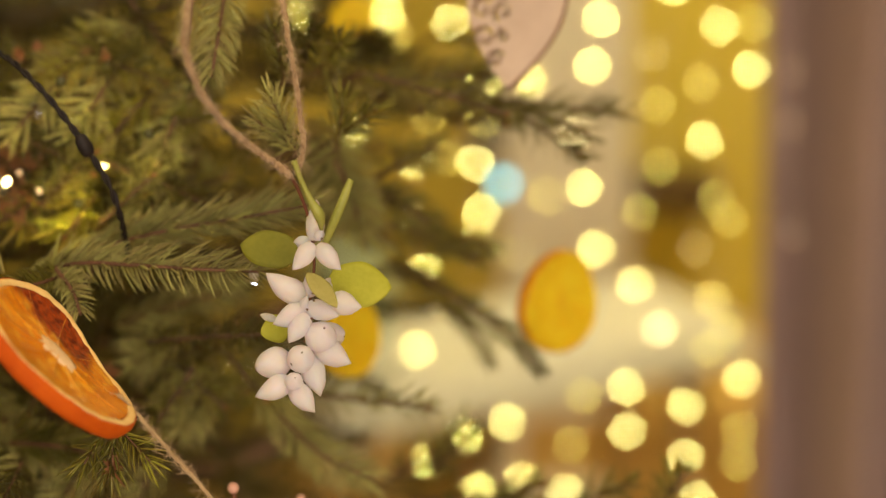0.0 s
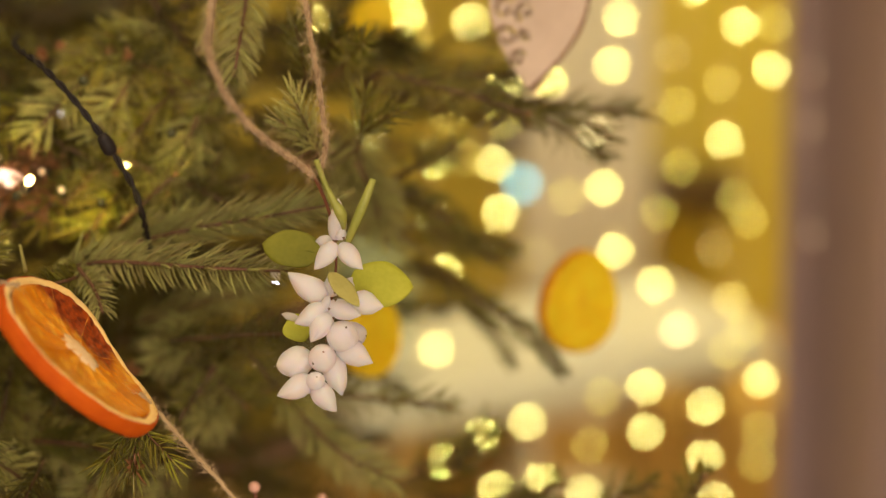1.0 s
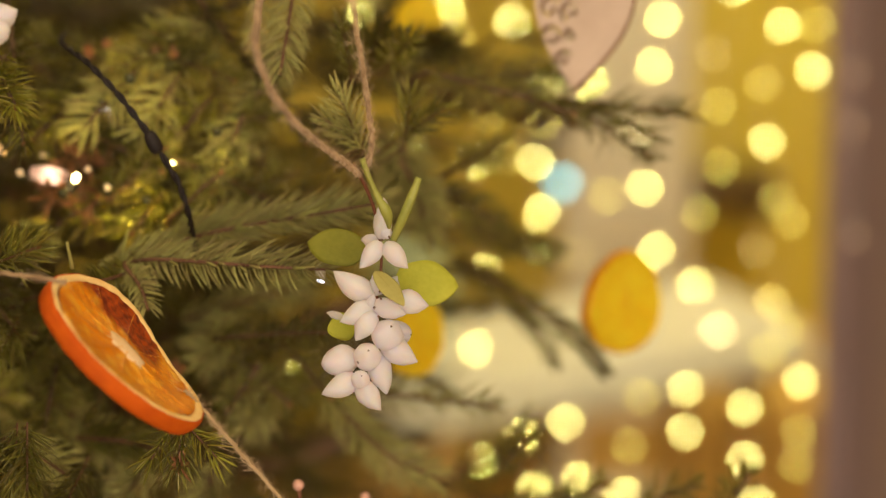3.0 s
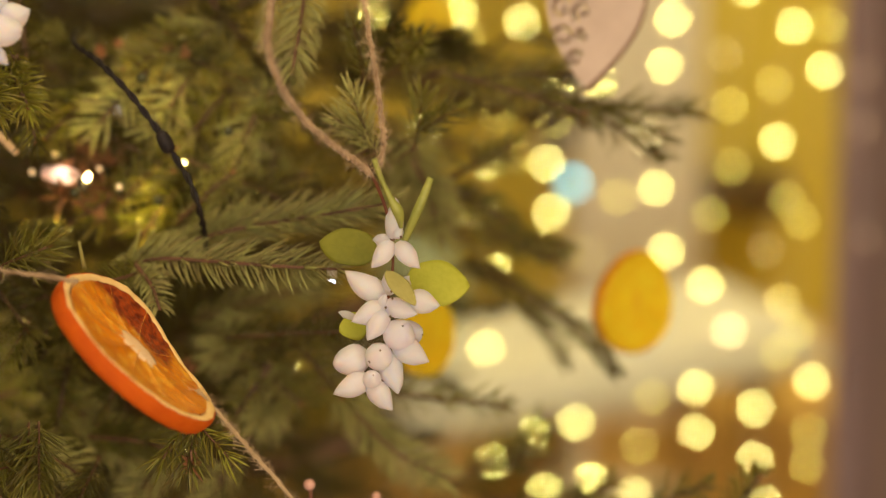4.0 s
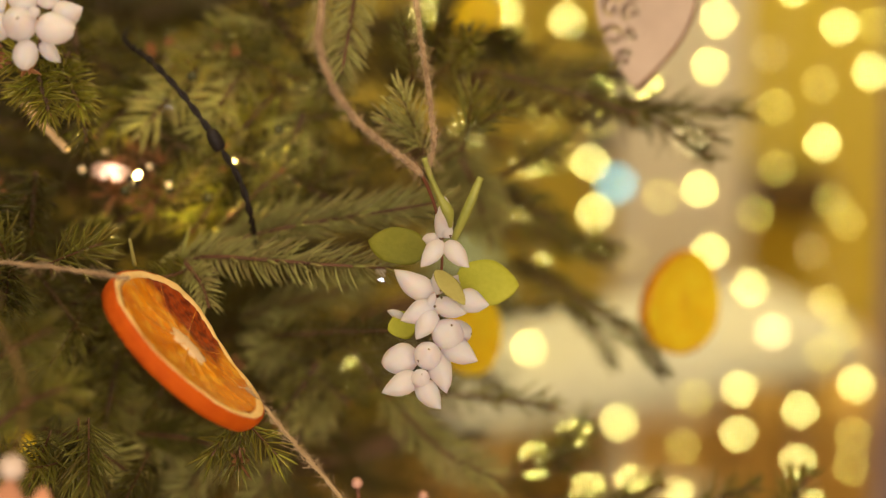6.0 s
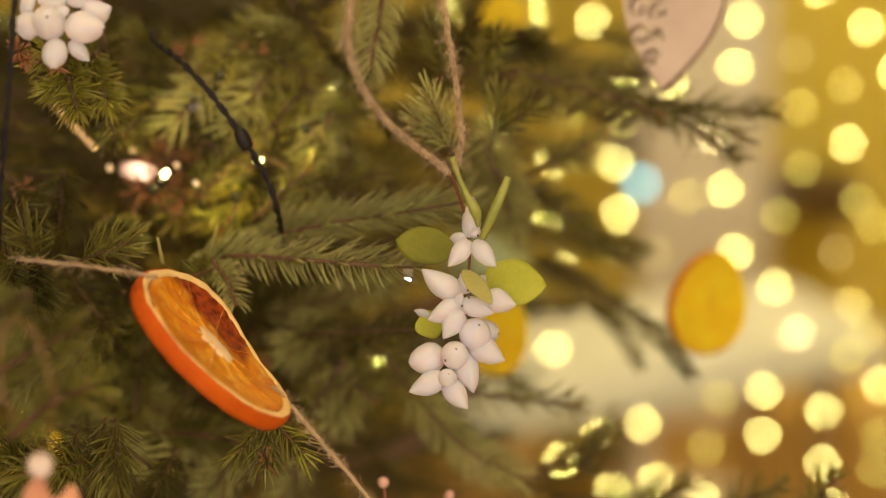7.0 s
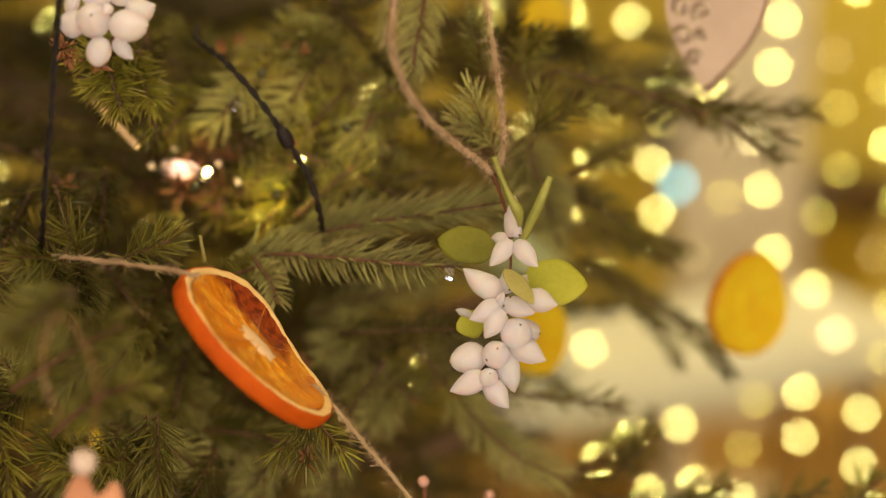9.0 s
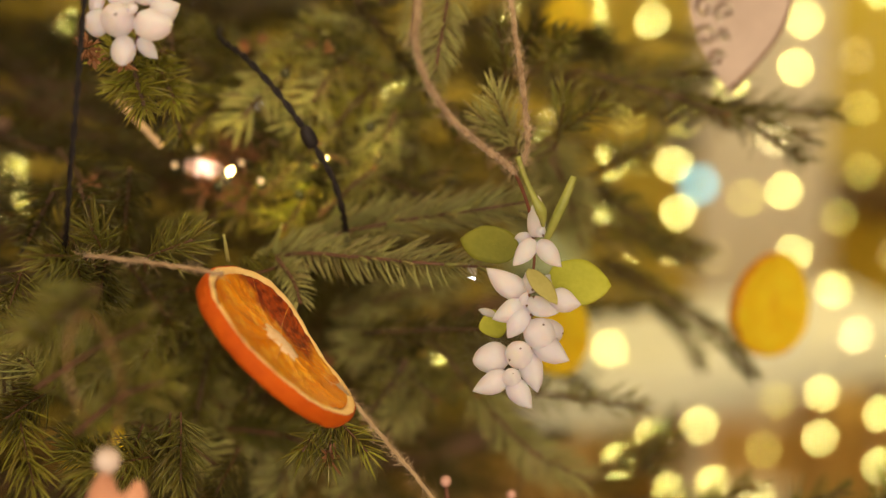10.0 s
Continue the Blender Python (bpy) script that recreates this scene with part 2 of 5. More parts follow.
def tube(path, radius, sides=6, start=(), verts=None, faces=None):
    """A tube along a path; radius is a number or a function of 0..1."""
    verts, faces = ([] if verts is None else verts), ([] if faces is None else faces)
    at = len(verts)
    rows = frames_along(path)
    for i, (q, _, s, t) in enumerate(rows):
        r = radius(i / (len(rows) - 1)) if callable(radius) else radius
        for k in range(sides):
            a = 2 * math.pi * k / sides
            verts.append(q + s * (r * math.cos(a)) + t * (r * math.sin(a)))
    for i in range(len(rows) - 1):
        for k in range(sides):
            a, b = at + i * sides + k, at + i * sides + (k + 1) % sides
            faces.append((a, b, b + sides, a + sides))
    faces.append(tuple(at + k for k in reversed(range(sides))))
    faces.append(tuple(at + (len(rows) - 1) * sides + k for k in range(sides)))
    return verts, faces


def plies(path, r, count, pitch):
    """Strands laid round one another along a path."""
    dense = smooth_path(path, 5)
    verts, faces = [], []
    length, rows = 0.0, frames_along(dense)
    for j in range(count):
        line, length = [], 0.0
        for i, (q, _, s, t) in enumerate(rows):
            if i:
                length += (q - rows[i - 1][0]).length
            a = 2 * math.pi * (length / pitch + j / count)
            line.append(q + (s * math.cos(a) + t * math.sin(a)) * r * 0.52)
        tube(line, r * 0.56, 5, verts=verts, faces=faces)
    return verts, faces


def hairs(path, r, count, seed, length=0.005):
    rng = random.Random(seed)
    rows = frames_along(path)
    verts, faces = [], []
    for _ in range(count):
        q, ahead, s, t = rng.choice(rows)
        a = rng.uniform(0, 2 * math.pi)
        out = s * math.cos(a) + t * math.sin(a)
        run = ahead * rng.uniform(-1, 1) + out * rng.uniform(0.1, 0.7)
        n = length * rng.uniform(0.3, 1.0)
        bend = out * rng.uniform(-0.6, 0.6) + ahead * rng.uniform(-0.5, 0.5)
        q = q + out * r * 0.7
        tube([q, q + run * n * 0.5, q + run * n + bend * n * 0.5], 0.00005, 3, verts=verts, faces=faces)
    return verts, faces


def local_path(pts, ob, steps=8):
    inv = ob.matrix_world.inverted()
    return smooth_path([inv @ spot(p) for p in pts], steps)


def twine(ob, pts, r=0.0011, fuzz=120, seed=1, name="twine", mat=None, label="fuzzy light-brown jute"):
    path = local_path(pts, ob, 10)
    rng = random.Random(seed)
    path = [q + Vector((rng.gauss(0, 1), rng.gauss(0, 1), rng.gauss(0, 1))) * r * 0.16 for q in path]
    strand = part(name, mesh_of(name, *plies(path, r, 3, r * 7), mat or JUTE), ob, label=label)
    part("fuzz", mesh_of("fuzz", *hairs(path, r, fuzz, seed), JUTE_HAIR, False), strand)
    return strand


def ball_mesh(name, r, mat, seg=12):
    bm = bmesh.new()
    bmesh.ops.create_uvsphere(bm, u_segments=seg, v_segments=seg // 2 + 2, radius=r)
    return bm_mesh(name, bm, mat)


# ---- room ----
X0, X1, Y0, Y1, TOP = -1.9, 1.7, -1.5, 3.7, 2.5
floor = tagged(new("floor"), "honey-brown oak plank floor", "floor", kind="structure")
floor_base = part("subfloor", box("subfloor", X1 - X0 + 0.4, Y1 - Y0 + 0.4, 0.1, DARK_WOOD, 0), floor, pose((X0 + X1) / 2, (Y0 + Y1) / 2, -0.12))
ceiling = tagged(new("ceiling", box("ceiling", X1 - X0 + 0.4, Y1 - Y0 + 0.4, 0.1, CEILING, 0)), "plain white painted ceiling", "ceiling", kind="structure")
ceiling.matrix_world = pose((X0 + X1) / 2, (Y0 + Y1) / 2, TOP)


def wall(name, a, b, mat, label):
    length = (Vector(b) - Vector(a)).length
    ob = tagged(new(name, box(name, length, 0.15, TOP, mat, 0)), label, "wall", kind="structure")
    ang = math.degrees(math.atan2(b[1] - a[1], b[0] - a[0]))
    ob.matrix_world = pose((a[0] + b[0]) / 2, (a[1] + b[1]) / 2, 0, 0, 0, ang)
    return ob


wall("wall_north", (X0 - 0.15, Y1 + 0.075), (X1 + 0.15, Y1 + 0.075), WALL, "ochre-yellow painted back wall, softly lit")
wall("wall_east", (X1 + 0.075, Y0), (X1 + 0.075, Y1), WALL_CREAM, "plain cream painted side wall")
wall("wall_west", (X0 - 0.075, Y0), (X0 - 0.075, Y1), WALL_CREAM, "plain cream painted side wall")
# Unseen wall and window behind the viewer, added to carry the key light
south = tagged(new("wall_south"), "unseen cream wall with an opening added for the key light", "wall", kind="structure")
for w, h, x, z in ((0.95, TOP, X0 + 0.325, 0), (0.25, TOP, X1 + 0.025, 0), (2.70, 0.75, 0.25, 0), (2.70, 0.15, 0.25, 2.35)):
    part("wall_panel", box("wall_panel", w, 0.15, h, WALL_CREAM, 0), south, pose(x, Y0 - 0.075, z))
window = tagged(new("added_window_1"), "unseen white-framed window added round the key light", "window", kind="structure")
window.matrix_world = pose(0.25, Y0 - 0.075, 0.75)
for nm, w, h, x, z in (("window_frame", 2.68, 0.06, 0, 0.002), ("window_frame", 2.68, 0.06, 0, 1.538), ("window_frame", 0.06, 1.47, -1.31, 0.065), ("window_frame", 0.06, 1.47, 1.31, 0.065), ("mullion", 0.05, 1.47, 0, 0.065)):
    part(nm, box(nm, w, 0.08, h, WHITE_PAINT, 0.005), window, pose(x, 0, z))

# Unseen housings added round the two fill lights
for name, x, y, sx, sy in (("added_ceiling_lamp", -0.2, 0.5, 1.0, 1.0), ("added_ceiling_lamp", 0.7, 2.85, 0.8, 0.6)):
    lamp = thing(name, (x, y, TOP), "unseen flat ceiling panel added round a fill light", "lamp", "ceiling lamps")
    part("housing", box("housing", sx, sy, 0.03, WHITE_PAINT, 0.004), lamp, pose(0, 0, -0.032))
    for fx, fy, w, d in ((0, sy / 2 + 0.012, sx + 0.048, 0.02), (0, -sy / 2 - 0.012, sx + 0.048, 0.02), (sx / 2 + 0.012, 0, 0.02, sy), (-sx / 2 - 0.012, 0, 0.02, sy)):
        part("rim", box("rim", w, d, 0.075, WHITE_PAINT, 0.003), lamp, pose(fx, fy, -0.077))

# ---- things at the back of the room ----
TABLE_AT = Vector((spot((0.2300, -0.1885, 2.6200)).x, spot((0.2300, -0.1885, 2.6200)).y, 0))
TABLE_AT -= Vector((math.cos(radians(27)), math.sin(radians(27)), 0)) * 0.14
table = thing("low_table", TABLE_AT, "low table under a white cloth, set at an angle", "table", turn=Matrix.Rotation(radians(27), 3, "Z"))
part("tabletop", box("tabletop", 0.53, 0.22, 0.03, WHITE_PAINT), table, pose(0, 0.05, 0.565))
for lx, ly in ((-0.22, -0.03), (0.22, -0.03), (-0.22, 0.12), (0.22, 0.12)):
    part("leg", box("leg", 0.045, 0.045, 0.565, HONEY_WOOD), table, pose(lx, ly, 0))
cloth = thing("tablecloth", table.matrix_world @ Vector((0, 0.05, 0.596)), "white linen cloth lying over the low table", "tablecloth", turn=Matrix.Rotation(radians(27), 3, "Z"))
bm = bmesh.new()
bmesh.ops.create_grid(bm, x_segments=40, y_segments=24, size=0.5)
for v in bm.verts:
    x, y = v.co.x * 0.60, v.co.y * 0.29
    over = max(abs(x) - 0.275, 0) + max(abs(y) - 0.115, 0)
    v.co = Vector((x, y, 0.003 - over * 1.6 + 0.002 * noise.noise(Vector((x * 9, y * 9, 0)))))
bmesh.ops.solidify(bm, geom=bm.faces[:], thickness=0.002)
part("cloth", bm_mesh("cloth", bm, WHITE_CLOTH), cloth)

column = tagged(new("pillar"), "white painted pillar before the ochre wall", "pillar", kind="structure")
column.matrix_world = pose(0.198, Y1 - 0.40, 0)
part("shaft", box("shaft", 0.20, 0.16, 2.5, WHITE_PAINT, 0.008), column)
part("plinth", box("plinth", 0.24, 0.20, 0.12, WHITE_PAINT, 0.006), column)
hanging = thing("wall_cloth", spot((0.0824, 0.1783, 3.4500)), "grey-blue linen cloth hanging on the back wall", "cloth")
hanging.location.y = Y1 - 0.02
part("cloth", box("cloth", 0.06, 0.012, 0.17, GREY_BLUE, 0.004), hanging, pose(0, 0, -0.08))

shelf = thing("wall_shelf", spot((0.3710, 0.0890, 3.6000)), "dark brown wooden shelf on the ochre wall", "shelf")
shelf.location.y = Y1 - 0.11
part("board", box("board", 0.23, 0.20, 0.04, DARK_WOOD), shelf)
for bx in (-0.06, 0.06):
    part("bracket", box("bracket", 0.02, 0.16, 0.03, DARK_WOOD), shelf, pose(bx, 0.015, -0.032))


def revolved(name, profile, mat, segments=28):
    """A body of revolution from (radius, height) pairs."""
    verts, faces = [], []
    for r, z in profile:
        for k in range(segments):
            a = 2 * math.pi * k / segments
            verts.append((r * math.cos(a), r * math.sin(a), z))
    for i in range(len(profile) - 1):
        for k in range(segments):
            a, b = i * segments + k, i * segments + (k + 1) % segments
            faces.append((a, b, b + segments, a + segments))
    faces.append(tuple(reversed(range(segments))))
    faces.append(tuple((len(profile) - 1) * segments + k for k in range(segments)))
    return mesh_of(name, verts, faces, mat)


def cabinet(place, w, d, h, mat, label):
    ob = thing("cabinet", place, label, "cabinet")
    body = part("body", box("body", w, d, h, mat), ob)
    for sx in (-0.25, 0.25):
        leaf = part("door", box("door", w * 0.47, 0.02, h * 0.9, mat), ob, pose(sx * w, -d / 2 - 0.011, h * 0.05))
        part("knob", revolved("knob", [(0.006, 0), (0.006, 0.012), (0.014, 0.018), (0.012, 0.028), (0.003, 0.03)], DARK_WOOD, 14), leaf, pose(-sx * w * 0.6, -0.01, h * 0.45, 90, 0, 0))
    return ob


cabinet((0.75, Y1 - 0.24, 0), 1.3, 0.44, 0.24, HONEY_WOOD, "low honey-brown wooden bench cabinet against the ochre wall")

vase = thing("vase", table.matrix_world @ Vector((-0.21, 0.07, 0.602)), "pale green glazed vase on the white cloth", "vase")
part("body", revolved("body", [(0.03, 0), (0.05, 0.02), (0.06, 0.07), (0.045, 0.12), (0.03, 0.14), (0.034, 0.155), (0.028, 0.15)], GREEN_GLAZE), vase)
post = thing("night_light", (spot((0.0824, 0.0902, 2.8000)).x, spot((0.0824, 0.0902, 2.8000)).y, 0), "slim white lamp post with a small glowing blue globe", "lamp")
hz = spot((0.0824, 0.0902, 2.8000)).z
part("base", revolved("base", [(0.07, 0), (0.07, 0.012), (0.02, 0.02), (0.008, 0.03)], WHITE_PAINT), post)
part("stem", revolved("stem", [(0.006, 0.025), (0.005, hz - 0.02), (0.009, hz - 0.012), (0.009, hz - 0.007)], WHITE_PAINT, 12), post)
part("globe", ball_mesh("globe", 0.0095, BULB_BLUE, 16), post, pose(0, 0, hz), label="glowing blue globe")

# curtain with soft folds
curtain = thing("curtain", (spot((0.3239, 0.0000, 2.0600)).x, spot((0.3239, 0.0000, 2.0600)).y, 0), "heavy mauve-brown curtain hanging in soft folds", "curtain")
verts, faces, cols = [], [], 120
for i in range(cols + 1):
    s = i / cols * 1.15
    fold = 0.075 * math.sin(s * 40 + 0.6 * math.sin(s * 9)) + 0.008 * math.sin(s * 90)
    for z in (0.02, 0.5, 1.0, 1.6, 2.40):
        verts.append((s * 0.9 + 0.006 * math.sin(z * 3 + s * 20), fold * (1.1 - 0.15 * z) + 0.02 * s, z))
for i in range(cols):
    for j in range(4):
        a = i * 5 + j
        faces.append((a, a + 5, a + 6, a + 1))
me = mesh_of("drape", verts, faces, CURTAIN)
bm = bmesh.new()
bm.from_mesh(me)
bmesh.ops.solidify(bm, geom=bm.faces[:], thickness=0.003)
part("drape", bm_mesh("drape", bm, CURTAIN), curtain)
rail = part("rail", mesh_of("rail", *tube([Vector((-0.1, 0, 2.42)), Vector((1.2, 0.02, 2.42))], 0.012, 12), DARK_WOOD), curtain)

# ---- curtain of little lights at the back ----
lights = thing("light_curtain", spot((0.1687, 0.2634, 2.2000)), "hanging curtain of small warm bulbs, dim ones imitating reflections", "string lights")
BULB_R = 0.0029


BULBS = {k: ball_mesh("bulb", BULB_R, m) for k, m in (("b", BULB_BRIGHT), ("p", BULB_PALE), ("d", BULB_DIM), ("m", BULB_MID), ("f", BULB_FAINT), ("v", BULB_VEILED))}
BULBS["s"] = ball_mesh("bulb", 0.0020, BULB_SMALL)
SOCKET = revolved("socket", [(0.0022, 0.0025), (0.0026, 0.004), (0.0022, 0.010), (0.0010, 0.012)], WHITE_PAINT, 8)
inv = lights.matrix_world.inverted()


def light_string(*row):
    """One hanging wire with its bulbs, each given by brightness and place."""
    places = [inv @ spot(p) for _, p in row]
    line = sorted(places, key=lambda q: -q.z)
    first = line[0] + Vector((0, 0, 0.9))
    line = [first, *[q + Vector((0, 0.004, 0.006)) for q in line]]
    part("wire", mesh_of("wire", *tube(smooth_path(line, 5), 0.0006, 5), WHITE_PAINT), lights)
    for (kind, _), q in zip(row, places):
        bulb = part("bulb", BULBS[kind], lights, Matrix.Translation(q))
        part("socket", SOCKET, bulb)


light_string(("b", (0.0079, 0.2451, 2.2000)), ("d", (-0.0165, 0.1442, 2.2000)), ("s", (-0.0312, 0.0953, 2.2000)), ("s", (-0.0361, 0.0373, 2.2000)), ("s", (-0.0196, -0.0251, 2.2000)), ("b", (-0.0287, -0.1082, 2.2000)), ("s", (-0.0177, -0.2298, 2.2000)))
light_string(("s", (0.0450, 0.1813, 2.2200)), ("d", (0.0438, 0.1406, 2.2200)), ("d", (0.0019, 0.0993, 2.2200)), ("b", (0.0352, 0.0937, 2.2200)), ("b", (0.0413, 0.0401, 2.2200)), ("s", (0.0382, 0.0019, 2.2200)), ("s", (0.0222, -0.2029, 2.2200)), ("s", (0.0376, -0.2633, 2.2200)))
light_string(("s", (0.0940, 0.1829, 2.2400)), ("p", (0.1437, 0.1251, 2.2400)), ("d", (0.1145, 0.0585, 2.2400)), ("f", (0.0815, -0.0056, 2.2400)), ("b", (0.0709, -0.1904, 2.2400)), ("s", (0.0877, -0.2545, 2.2400)))
light_string(("b", (0.1705, 0.2493, 2.2000)), ("b", (0.1613, 0.1986, 2.2000)), ("b", (0.1528, 0.0666, 2.2000)), ("b", (0.1650, -0.0006, 2.2000)), ("d", (0.1516, -0.1583, 2.2000)), ("d", (0.1381, -0.2114, 2.2000)), ("b", (0.1320, -0.2634, 2.2000)))
light_string(("b", (0.2459, 0.2804, 2.1800)), ("f", (0.2235, 0.2095, 2.1800)), ("d", (0.2295, 0.1544, 2.1800)), ("d", (0.2325, 0.0890, 2.1800)), ("d", (0.2101, 0.0394, 2.1800)), ("b", (0.2059, -0.0375, 2.1800)), ("p", (0.2313, -0.0854, 2.1800)), ("b", (0.1962, -0.1478, 2.1800)), ("b", (0.1962, -0.1944, 2.1800)))
light_string(("b", (0.2994, 0.2420, 2.2000)), ("d", (0.2787, 0.1797, 2.2000)), ("b", (0.2829, 0.1179, 2.2000)), ("d", (0.2946, 0.0556, 2.2000)), ("f", (0.2726, 0.0006, 2.2000)), ("m", (0.2909, -0.0550, 2.2000)), ("d", (0.2866, -0.1088, 2.2000)), ("b", (0.2622, -0.1693, 2.2000)), ("b", (0.2622, -0.2255, 2.2000)), ("b", (0.2744, -0.2713, 2.2000)))
light_string(("d", (0.3306, 0.2394, 2.1600)), ("b", (0.3264, 0.1908, 2.1600)), ("d", (0.3042, 0.0318, 2.1600)), ("d", (0.3006, -0.0852, 2.1600)), ("b", (0.3162, -0.1374, 2.1600)), ("d", (0.3144, -0.1914, 2.1600)), ("d", (0.3126, -0.2262, 2.1600)))
# Hung before the curtain, standing in for bulbs seen through it
light_string(("v", (0.3371, 0.1702, 1.9700)), ("v", (0.3360, 0.1198, 1.9700)), ("v", (0.3382, 0.0126, 1.9700)))
light_string(("s", (-0.0605, 0.2524, 2.2000)), ("d", (-0.0525, 0.2295, 2.2000)), ("s", (-0.1522, 0.2512, 2.2000)), ("s", (-0.2163, -0.1387, 2.2000)), ("s", (-0.2683, -0.1571, 2.2000)), ("s", (-0.1002, 0.1259, 2.2000)))
light_string(("s", (-0.6776, 0.0683, 2.1478)), ("s", (-0.6766, 0.0286, 2.1478)), ("s", (-0.5816, -0.1126, 2.1562)), ("s", (-0.3659, -0.2140, 2.1756)), ("d", (-0.6035, -0.2049, 2.1539)), ("s", (-0.4262, 0.2338, 2.1712)), ("s", (-0.4084, 0.1560, 2.1727)), ("s", (-0.2634, 0.1524, 2.1859)), ("s", (-0.6271, 0.2347, 2.1529)))


# ---- fir tree ----
def needles(name, base, way, lean, length, width, mat, curl):
    """Slim three-sided needles, one for each row of the arrays; they curl towards lean."""
    n = len(base)
    way = way / np.linalg.norm(way, axis=1, keepdims=True)
    side = np.cross(way, lean)
    side /= np.linalg.norm(side, axis=1, keepdims=True) + 1e-9
    up = np.cross(side, way)
    length, width = length[:, None], width[:, None]
    rings = []
    for s, w in ((0.0, 0.55), (0.35, 1.0), (0.75, 0.85)):
        c = base + way * length * s + lean * length * curl[:, None] * s * s
        rings.append(np.stack([c + side * width * w * 0.5, c + up * width * w * 0.22, c - side * width * w * 0.5], 1))
    tip = base + way * length + lean * length * curl[:, None]
    verts = np.concatenate([*rings, tip[:, None]], 1).reshape(-1, 3)
    faces = []
    for k in range(n):
        o = 10 * k
        for r in (0, 3):
            for j in range(3):
                a, b = o + r + j, o + r + (j + 1) % 3
                faces.append((a, b, b + 3, a + 3))
        for j in range(3):
            faces.append((o + 6 + j, o + 6 + (j + 1) % 3, o + 9))
    me = bpy.data.meshes.new(name)
    me.from_pydata(verts.tolist(), [], faces)
    me.update()
    me.materials.append(mat)
    return me


def sprig_arrays(seed, length, count, needle, flat=0.55, sag=0.05, wild=1.0):
    """Needles along a twig that runs along x: fuller at the sides, shorter to the tip."""
    rng = np.random.default_rng(seed)
    s = np.sort(rng.uniform(0.0, 1.0, count)) ** 0.95
    phi = np.arange(count) * 2.39996 + rng.normal(0, 0.6 * wild, count)
    y, z = np.cos(phi), np.sin(phi) * (1 - flat) + 0.25 * flat
    lean_in = rng.uniform(0.25, 0.70, count) + 1.2 * np.clip(s - 0.87, 0, 1) * 6
    way = np.stack([lean_in, y, z], 1) + rng.normal(0, 0.13 * wild, (count, 3))
    base = np.stack([s * length, 0.0008 * y, 0.0008 * z - sag * length * s * s], 1)
    size = needle * rng.uniform(1.12 - 0.52 * wild, 1.12, count) * (1 - 0.35 * np.clip(s - 0.7, 0, 1) / 0.3)
    lean = np.tile(np.array([[1.0, 0.0, 0.12]]), (count, 1)) + rng.normal(0, 0.12, (count, 3))
    return base, way, lean, size, rng.uniform(0.0008, 0.0011, count), rng.uniform(0.1, 0.35, count), s


def sprig_mesh(seed, length=0.09, count=190, needle=0.013, mat=NEEDLE, flat=0.55, wild=1.0, root=None, thick=1.0):
    base, way, lean, size, width, curl, s = sprig_arrays(seed, length, count, needle, flat, 0.05, wild)
    width = width * thick
    me = needles("sprig", base, way, lean, size, width, mat, curl)
    bm = bmesh.new()
    bm.from_mesh(me)
    bpy.data.meshes.remove(me)
    axis = [Vector((t * length, 0, -0.05 * length * t * t)) for t in np.linspace(0.0, 0.98, 7)]
    if root is not None:
        axis = [root, root * 0.55 + Vector((-0.02 * length, 0, 0)), root * 0.2 + Vector((-0.03 * length, 0, 0)), *axis]
    v, f = tube(axis, lambda q: 0.0012 - 0.0006 * q, 6)
    vs = [bm.verts.new(p) for p in v]
    for face in f:
        bm.faces.new([vs[i] for i in face]).material_index = 1
    ret = bmesh.ops.create_uvsphere(bm, u_segments=6, v_segments=5, radius=0.0008, matrix=pose(length * 0.99, 0, -0.05 * length) @ Matrix.Diagonal((1.7, 1, 1, 1)))
    for v in ret["verts"]:
        for face in v.link_faces:
            face.material_index = 2
    out = bm_mesh("sprig", bm, mat)
    out.materials.append(BARK)
    out.materials.append(BUD)
    return out


SPRIGS = [sprig_mesh(11 + i, L, n, nl, mt, fl) for i, (L, n, nl, mt, fl) in enumerate((
    (0.09, 200, 0.013, NEEDLE, 0.5), (0.075, 170, 0.012, NEEDLE, 0.35), (0.10, 210, 0.014, NEEDLE, 0.6), (0.06, 150, 0.011, NEEDLE, 0.2), (0.085, 190, 0.013, NEEDLE_PALE, 0.5),
    (0.09, 190, 0.013, NEEDLE_SHADED, 0.5), (0.08, 170, 0.012, NEEDLE_SHADED, 0.35), (0.10, 200, 0.014, NEEDLE_SHADED, 0.6)))]

TRUNK = (-0.52, 1.10)
tree = thing("christmas_tree", (*TRUNK, 0.0), "dense green fir tree decorated with natural ornaments", "tree")
part("trunk", mesh_of("trunk", *tube(smooth_path([Vector((0, 0, 0.0)), Vector((0.008, 0.004, 0.6)), Vector((-0.006, 0.002, 1.3)), Vector((0, 0, 2.32))], 8), lambda q: 0.045 - 0.04 * q, 12), BARK), tree)
pot = thing("tree_stand", (*TRUNK, 0), "dark wooden tub holding the fir trunk", "tree stand")
part("tub", revolved("tub", [(0.13, 0), (0.135, 0.01), (0.16, 0.26), (0.165, 0.28), (0.15, 0.28), (0.145, 0.22), (0.05, 0.22)], DARK_WOOD, 36), pot)


def aim(a, b, roll, scale=1.0):
    """Pose whose x runs from a to b."""
    x = (Vector(b) - Vector(a)).normalized()
    z = Vector((0, 0, 1)) - x * x.z
    z = z.normalized() if z.length > 0.05 else x.orthogonal().normalized()
    y = z.cross(x)
    m = Matrix((x, y, z)).transposed().to_4x4() @ Matrix.Rotation(radians(roll), 4, "X") @ Matrix.Scale(scale, 4)
    return Matrix.Translation(a) @ m


rng = random.Random(5)
TREE_AT = Vector((*TRUNK, 0))
